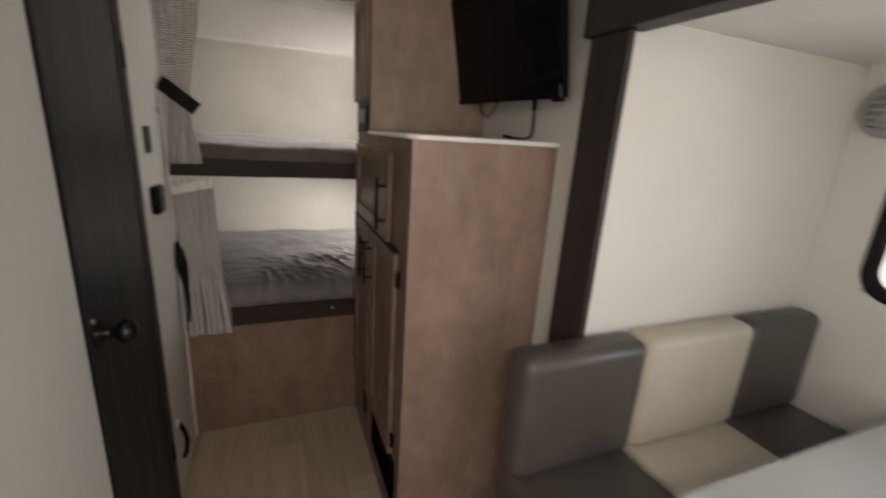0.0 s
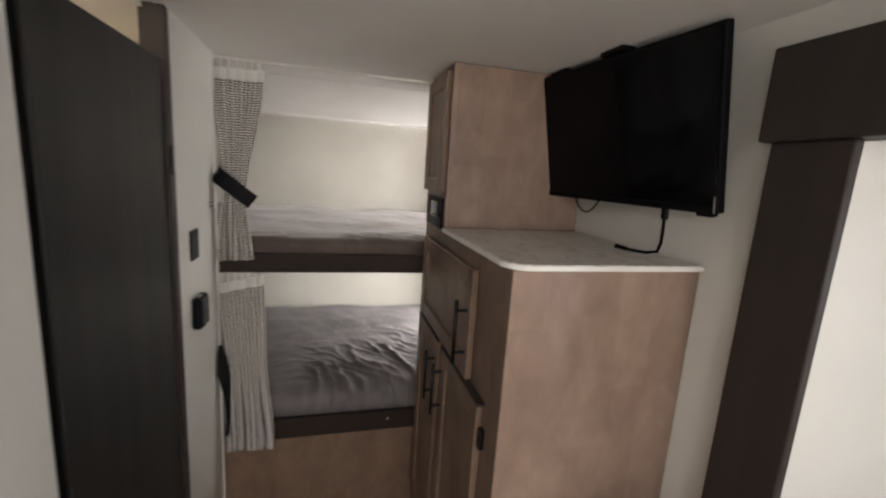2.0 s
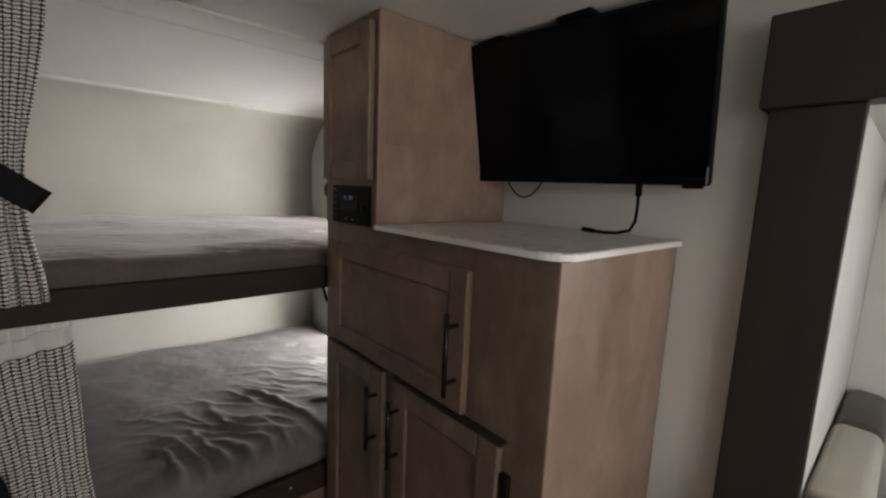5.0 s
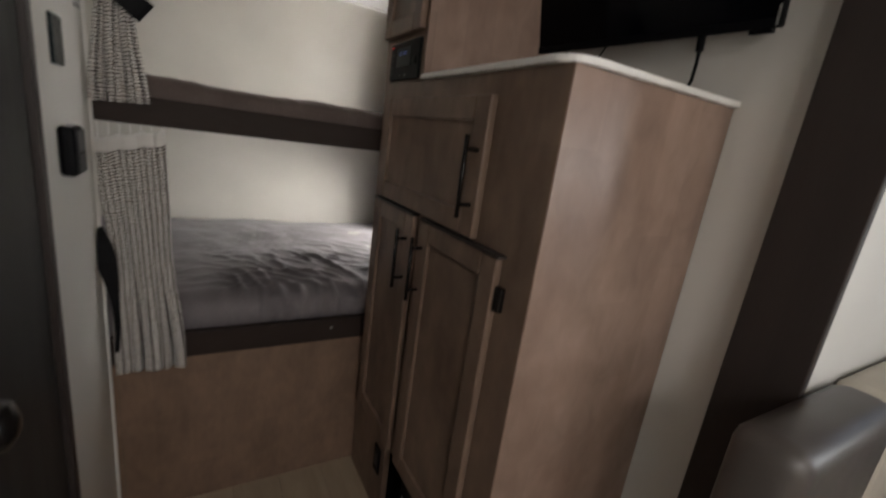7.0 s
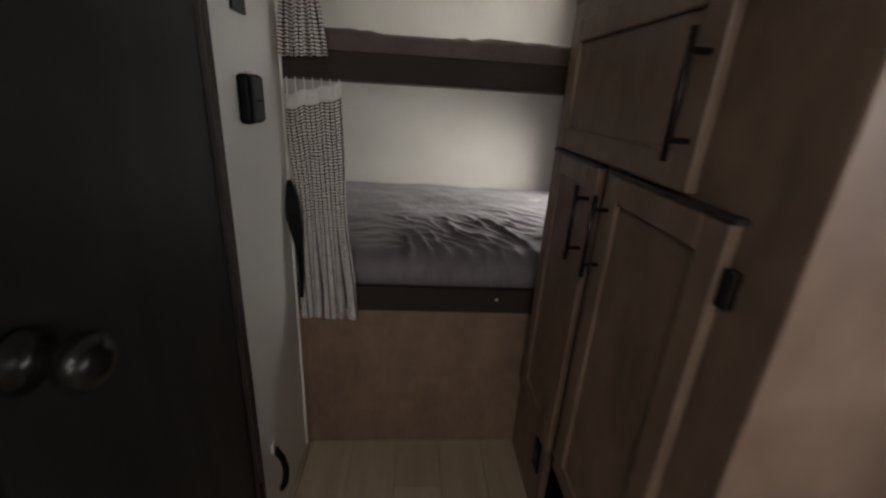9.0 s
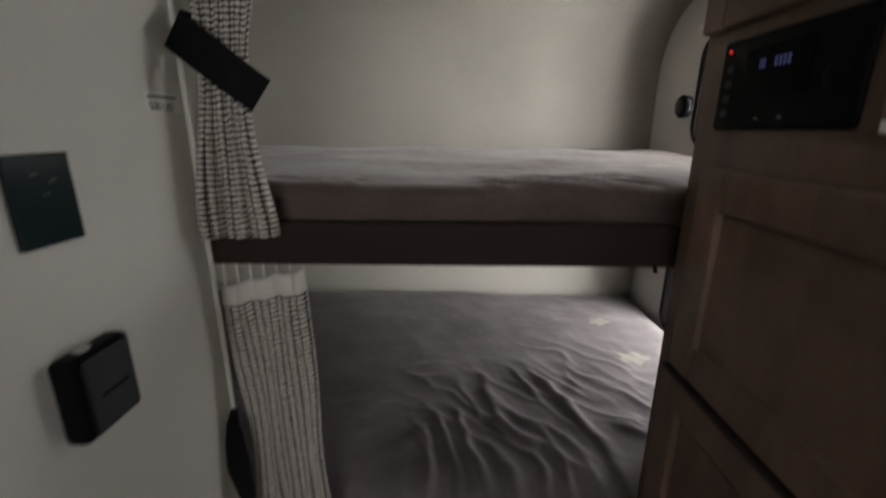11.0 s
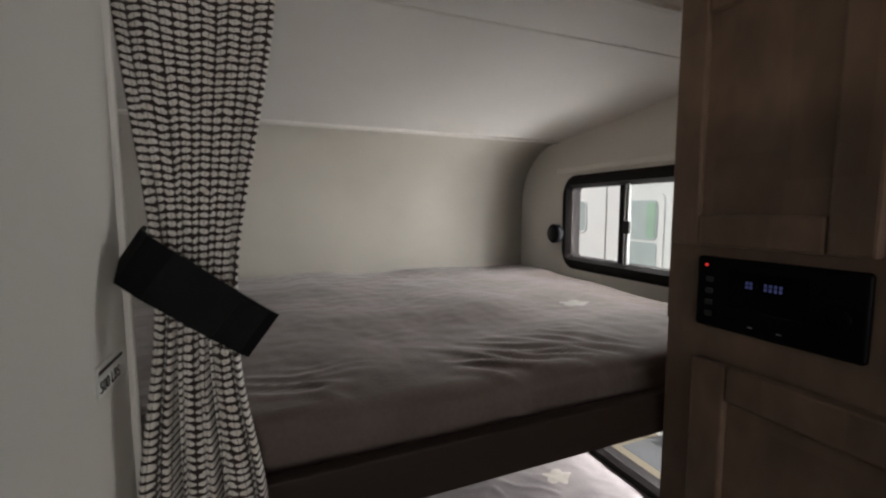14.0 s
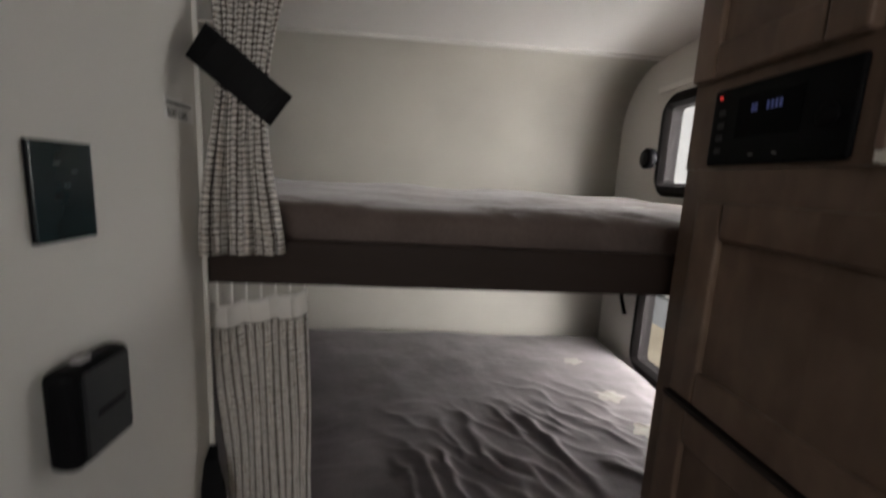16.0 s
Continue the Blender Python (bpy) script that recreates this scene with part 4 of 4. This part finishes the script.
# ---- wall plates ----
sw = thing("switch_plate", "dark charcoal switch plate on the hallway wall", "switch", (WL, 1.737, 1.36))
part("plate", box(WL, WL + 0.0042, 1.7505, 1.8155, 1.3185, 1.4045, 0.001), M_BLACK, sw)
part("touch_panel", box(WL + 0.0042, WL + 0.0062, 1.7503, 1.8157, 1.3185, 1.4045, 0.0007), M_TOUCH, sw, "glossy teal-black touch panel")
for k, (yy, zz) in enumerate(((1.772, 1.385), (1.790, 1.378), (1.781, 1.366))):
    part("key_mark", box(WL + 0.0062, WL + 0.0065, yy, yy + 0.007, zz, zz + 0.002), M_KEYS, sw)
th = thing("thermostat", "black boxy thermostat on the hallway wall", "thermostat", (WL, 1.745, 1.16))
part("case", box(WL, WL + 0.027, 1.740, 1.820, 1.115, 1.210, 0.009, 3), M_BLACK, th)
part("face", box(WL + 0.0265, WL + 0.029, 1.752, 1.811, 1.121, 1.204, 0.002), M_SMOKE, th)
part("lever", box(WL + 0.010, WL + 0.020, 1.763, 1.776, 1.2095, 1.2145, 0.001), M_GREYPL, th, "small pale grey lever")
part("slot", box(WL + 0.0288, WL + 0.0296, 1.766, 1.802, 1.158, 1.162), M_BLACK, th)
ds = thing("door_catch", "dark door catch low on the hallway wall", "door catch", (WL, 1.74, 0.2))
part("plate", box(WL, WL + 0.008, 1.715, 1.735, 0.285, 0.315, 0.003), M_TRIMW, ds)
part("arm", tube([(WL + 0.008, 1.727, 0.29), (WL + 0.02, 1.738, 0.25), (WL + 0.024, 1.748, 0.20), (WL + 0.016, 1.755, 0.14), (WL + 0.003, 1.757, 0.115)], 0.009, 8), M_BLACK, ds, "dark curved arm", True)

# weight-limit label
lab = thing("weight_label", "white weight limit label on the hallway wall", "label", (WL, 1.915, 1.475))
part("paper", box(WL, WL + 0.0006, 1.951, 2.021, 1.447, 1.474), M_LABEL, lab)


def lettering(text, size, m, parent):
    cu_t = bpy.data.curves.new("lettering", "FONT")
    cu_t.body, cu_t.size, cu_t.extrude = text, size, 0.0002
    tmp = bpy.data.objects.new("tmp", cu_t)
    me = bpy.data.meshes.new_from_object(tmp)
    bpy.data.objects.remove(tmp)
    me.transform(m)
    me.materials.append(M_INK)
    ob = new("lettering", me)
    tag_parts(ob, parent)
    return ob


face_x = Matrix(((0, 0, 1, WL + 0.0009), (1, 0, 0, 1.956), (0, 1, 0, 1.450), (0, 0, 0, 1)))
lettering("500 LBS", 0.0148, face_x, lab)
part("print_bar", box(WL + 0.0006, WL + 0.001, 1.956, 2.014, 1.466, 1.4690), M_INK, lab)

# ---- dinette ----
seat = thing("dinette_bench", "grey and beige upholstered dinette bench in the slide-out", "bench", (1.2, 0.75, 0))
part("base", box(0.66, SX - 0.002, 0.42, 0.93, 0.0, 0.43), M_WOOD, seat)
for x0, x1, mt in ((0.602, 1.005, M_GREYV), (1.006, 1.452, M_BEIGEV), (1.453, SX - 0.022, M_GREYV)):
    lbl = "beige panel" if mt is M_BEIGEV else "dark grey panel"
    part("backrest", box(x0, x1, 0.835, 0.943, 0.565, 0.925, 0.035 if mt is M_GREYV else 0.03, 4), mt, seat, lbl, True)
    part("seat_cushion", box(x0, x1, 0.40, 0.93, 0.431, 0.568, 0.03, 4), mt, seat, lbl, True)
tab = thing("dinette_table", "pale grey laminate dinette table with rounded corners", "table", (1.4, 0.1, 0))
part("tabletop", moved(slab(round_rect(1.06, 0.80, 0.07), 0.0, 0.028, 0.004), pose(1.285, 0.15, 0.725)), M_TABLE, tab)
part("pedestal", tube([(1.45, 0.15, 0.0), (1.45, 0.15, 0.724)], 0.035, 20), M_STEEL, tab)
dw = thing("window_3", "black-framed dinette window in the slide-out", "window", (SX, 0.07, 1.03), kind="structure")
mbase = Matrix.Translation((SX, 0.09, 1.265)) @ Matrix(((0, 0, -1, 0), (1, 0, 0, 0), (0, 1, 0, 0), (0, 0, 0, 1)))
part("window_frame", moved(ring_frame(1.425, 0.515, 0.10, 0.036, -0.04, 0.014), mbase), M_RUBBER, dw)
part("pane", box(SX + 0.018, SX + 0.022, -0.59, 0.77, 1.04, 1.49), M_GLASS, dw).visible_shadow = False
spk = thing("wall_speaker", "round grey wall speaker beside the dinette window", "speaker", (SX, 0.84, 1.60))
part("ring", moved(lathe([(0, 0.085), (0.012, 0.085), (0.02, 0.075), (0.021, 0.060), (0.012, 0.055)], 28), pose(SX - 0.001, 0.845, 1.60, 0, 0, 180)), M_GREYPL, spk, "", True)
for k in range(5):
    part("grille_bar", box(SX - 0.022, SX - 0.014, 0.79, 0.90, 1.553 + 0.022 * k, 1.561 + 0.022 * k, 0.002), M_GREYPL, spk)

# ---- outside ----
structure("ground", box(-60, 60, -60, 60, -1.0, -0.9), M_GRAVEL, "tan gravel ground outside", "ground")
structure("road", box(3.15, 60, -60, 4.72, -0.905, -0.893), M_ASPHALT, "grey asphalt beside the tan gravel", "road")
tr = thing("neighbour_trailer", "white trailer with tinted windows parked outside", "trailer", (5.4, 5.5, -0.9))
part("wall", box(4.2, 6.6, 1.0, 11.0, -0.35, 2.9, 0.08), M_WHITESIDE, tr)
part("skirt", box(4.3, 6.5, 1.1, 10.9, -0.9, -0.352), M_ASPHALT, tr, "grey skirt")
AX = Matrix(((0, 0, -1, 0), (1, 0, 0, 0), (0, 1, 0, 0), (0, 0, 0, 1)))
w = part("window", moved(ring_frame(0.46, 0.50, 0.10, 0.03, -0.02, 0.015), Matrix.Translation((4.198, 6.78, 1.49)) @ AX), M_WHITESIDE, tr)
part("pane", moved(slab(round_rect(0.42, 0.46, 0.08), -0.02, 0.004), Matrix.Translation((4.198, 6.78, 1.49)) @ AX), M_TEAL, w, "tinted grey-green pane")
part("corner_strip", box(4.188, 4.199, 6.16, 6.175, -0.3, 2.85, 0.003), M_STEEL, tr, "grey vertical strip")
dr = part("entry_door", moved(slab(round_rect(0.66, 2.1, 0.08), -0.02, 0.012), Matrix.Translation((4.198, 5.54, 0.75)) @ AX), M_WHITESIDE, tr, "white entry door")
part("pane", moved(slab(round_rect(0.47, 0.50, 0.07), -0.01, 0.020), Matrix.Translation((4.198, 5.53, 1.46)) @ AX), M_TEAL, dr, "tinted pane")
part("green_panel", moved(slab(round_rect(0.13, 0.44, 0.03), 0.0, 0.024), Matrix.Translation((4.198, 5.39, 1.46)) @ AX), M_GREENSIDE, dr, "green reflecting pane")
part("pane", moved(slab(round_rect(0.47, 0.52, 0.05), -0.01, 0.020), Matrix.Translation((4.198, 5.53, 0.92)) @ AX), M_TEAL, dr, "tinted pane")
part("red_marking", box(4.194, 4.199, 7.20, 7.34, 2.16, 2.20, 0.002), M_RED, tr, "small red marking bar")
part("red_marking", box(4.194, 4.199, 7.40, 7.52, 2.16, 2.20, 0.002), M_RED, tr, "small red marking bar")
part("grey_marking", box(4.194, 4.199, 6.85, 7.50, 1.90, 1.925, 0.002), M_STEEL, tr, "thin grey marking bar")
stp = thing("entry_step", "white folding step outside the trailer", "step", (3.7, 4.6, -0.9))
part("tread", box(3.25, 3.75, 4.35, 4.85, -0.62, -0.56, 0.01), M_WHITESIDE, stp)
for yy in (4.38, 4.80):
    part("leg", box(3.45, 3.50, yy, yy + 0.03, -0.893, -0.62), M_STEEL, stp)

# ---- floor planks ----
rng = random.Random(4)
plank_mesh = {}


def plank(x, y0, y1, w):
    key = (round(y1 - y0, 3), round(w, 3))
    if key not in plank_mesh:
        b = box(0.0008, w - 0.0008, 0.0008, y1 - y0 - 0.0008, -0.0045, 0.0, 0.0007, 1)
        me = bpy.data.meshes.new("plank")
        b.to_mesh(me)
        b.free()
        me.materials.append(M_FLOOR)
        plank_mesh[key] = me
    ob = new("plank", plank_mesh[key])
    ob.location = (x, y0, 0)
    tag_parts(ob, floor)


PW = 0.152
for k in range(-7, 12):
    x = -0.02 + k * PW
    inside = x + PW < RW
    y, stop = (-1.8 if inside else -1.38) + (k % 3) * 0.31, 2.06 if inside else 0.94
    if k % 3:
        plank(x, y - (k % 3) * 0.31, y, PW)
    while y < stop - 0.01:
        y1 = min(y + 0.914, stop)
        plank(x, y, y1, PW)
        y = y1
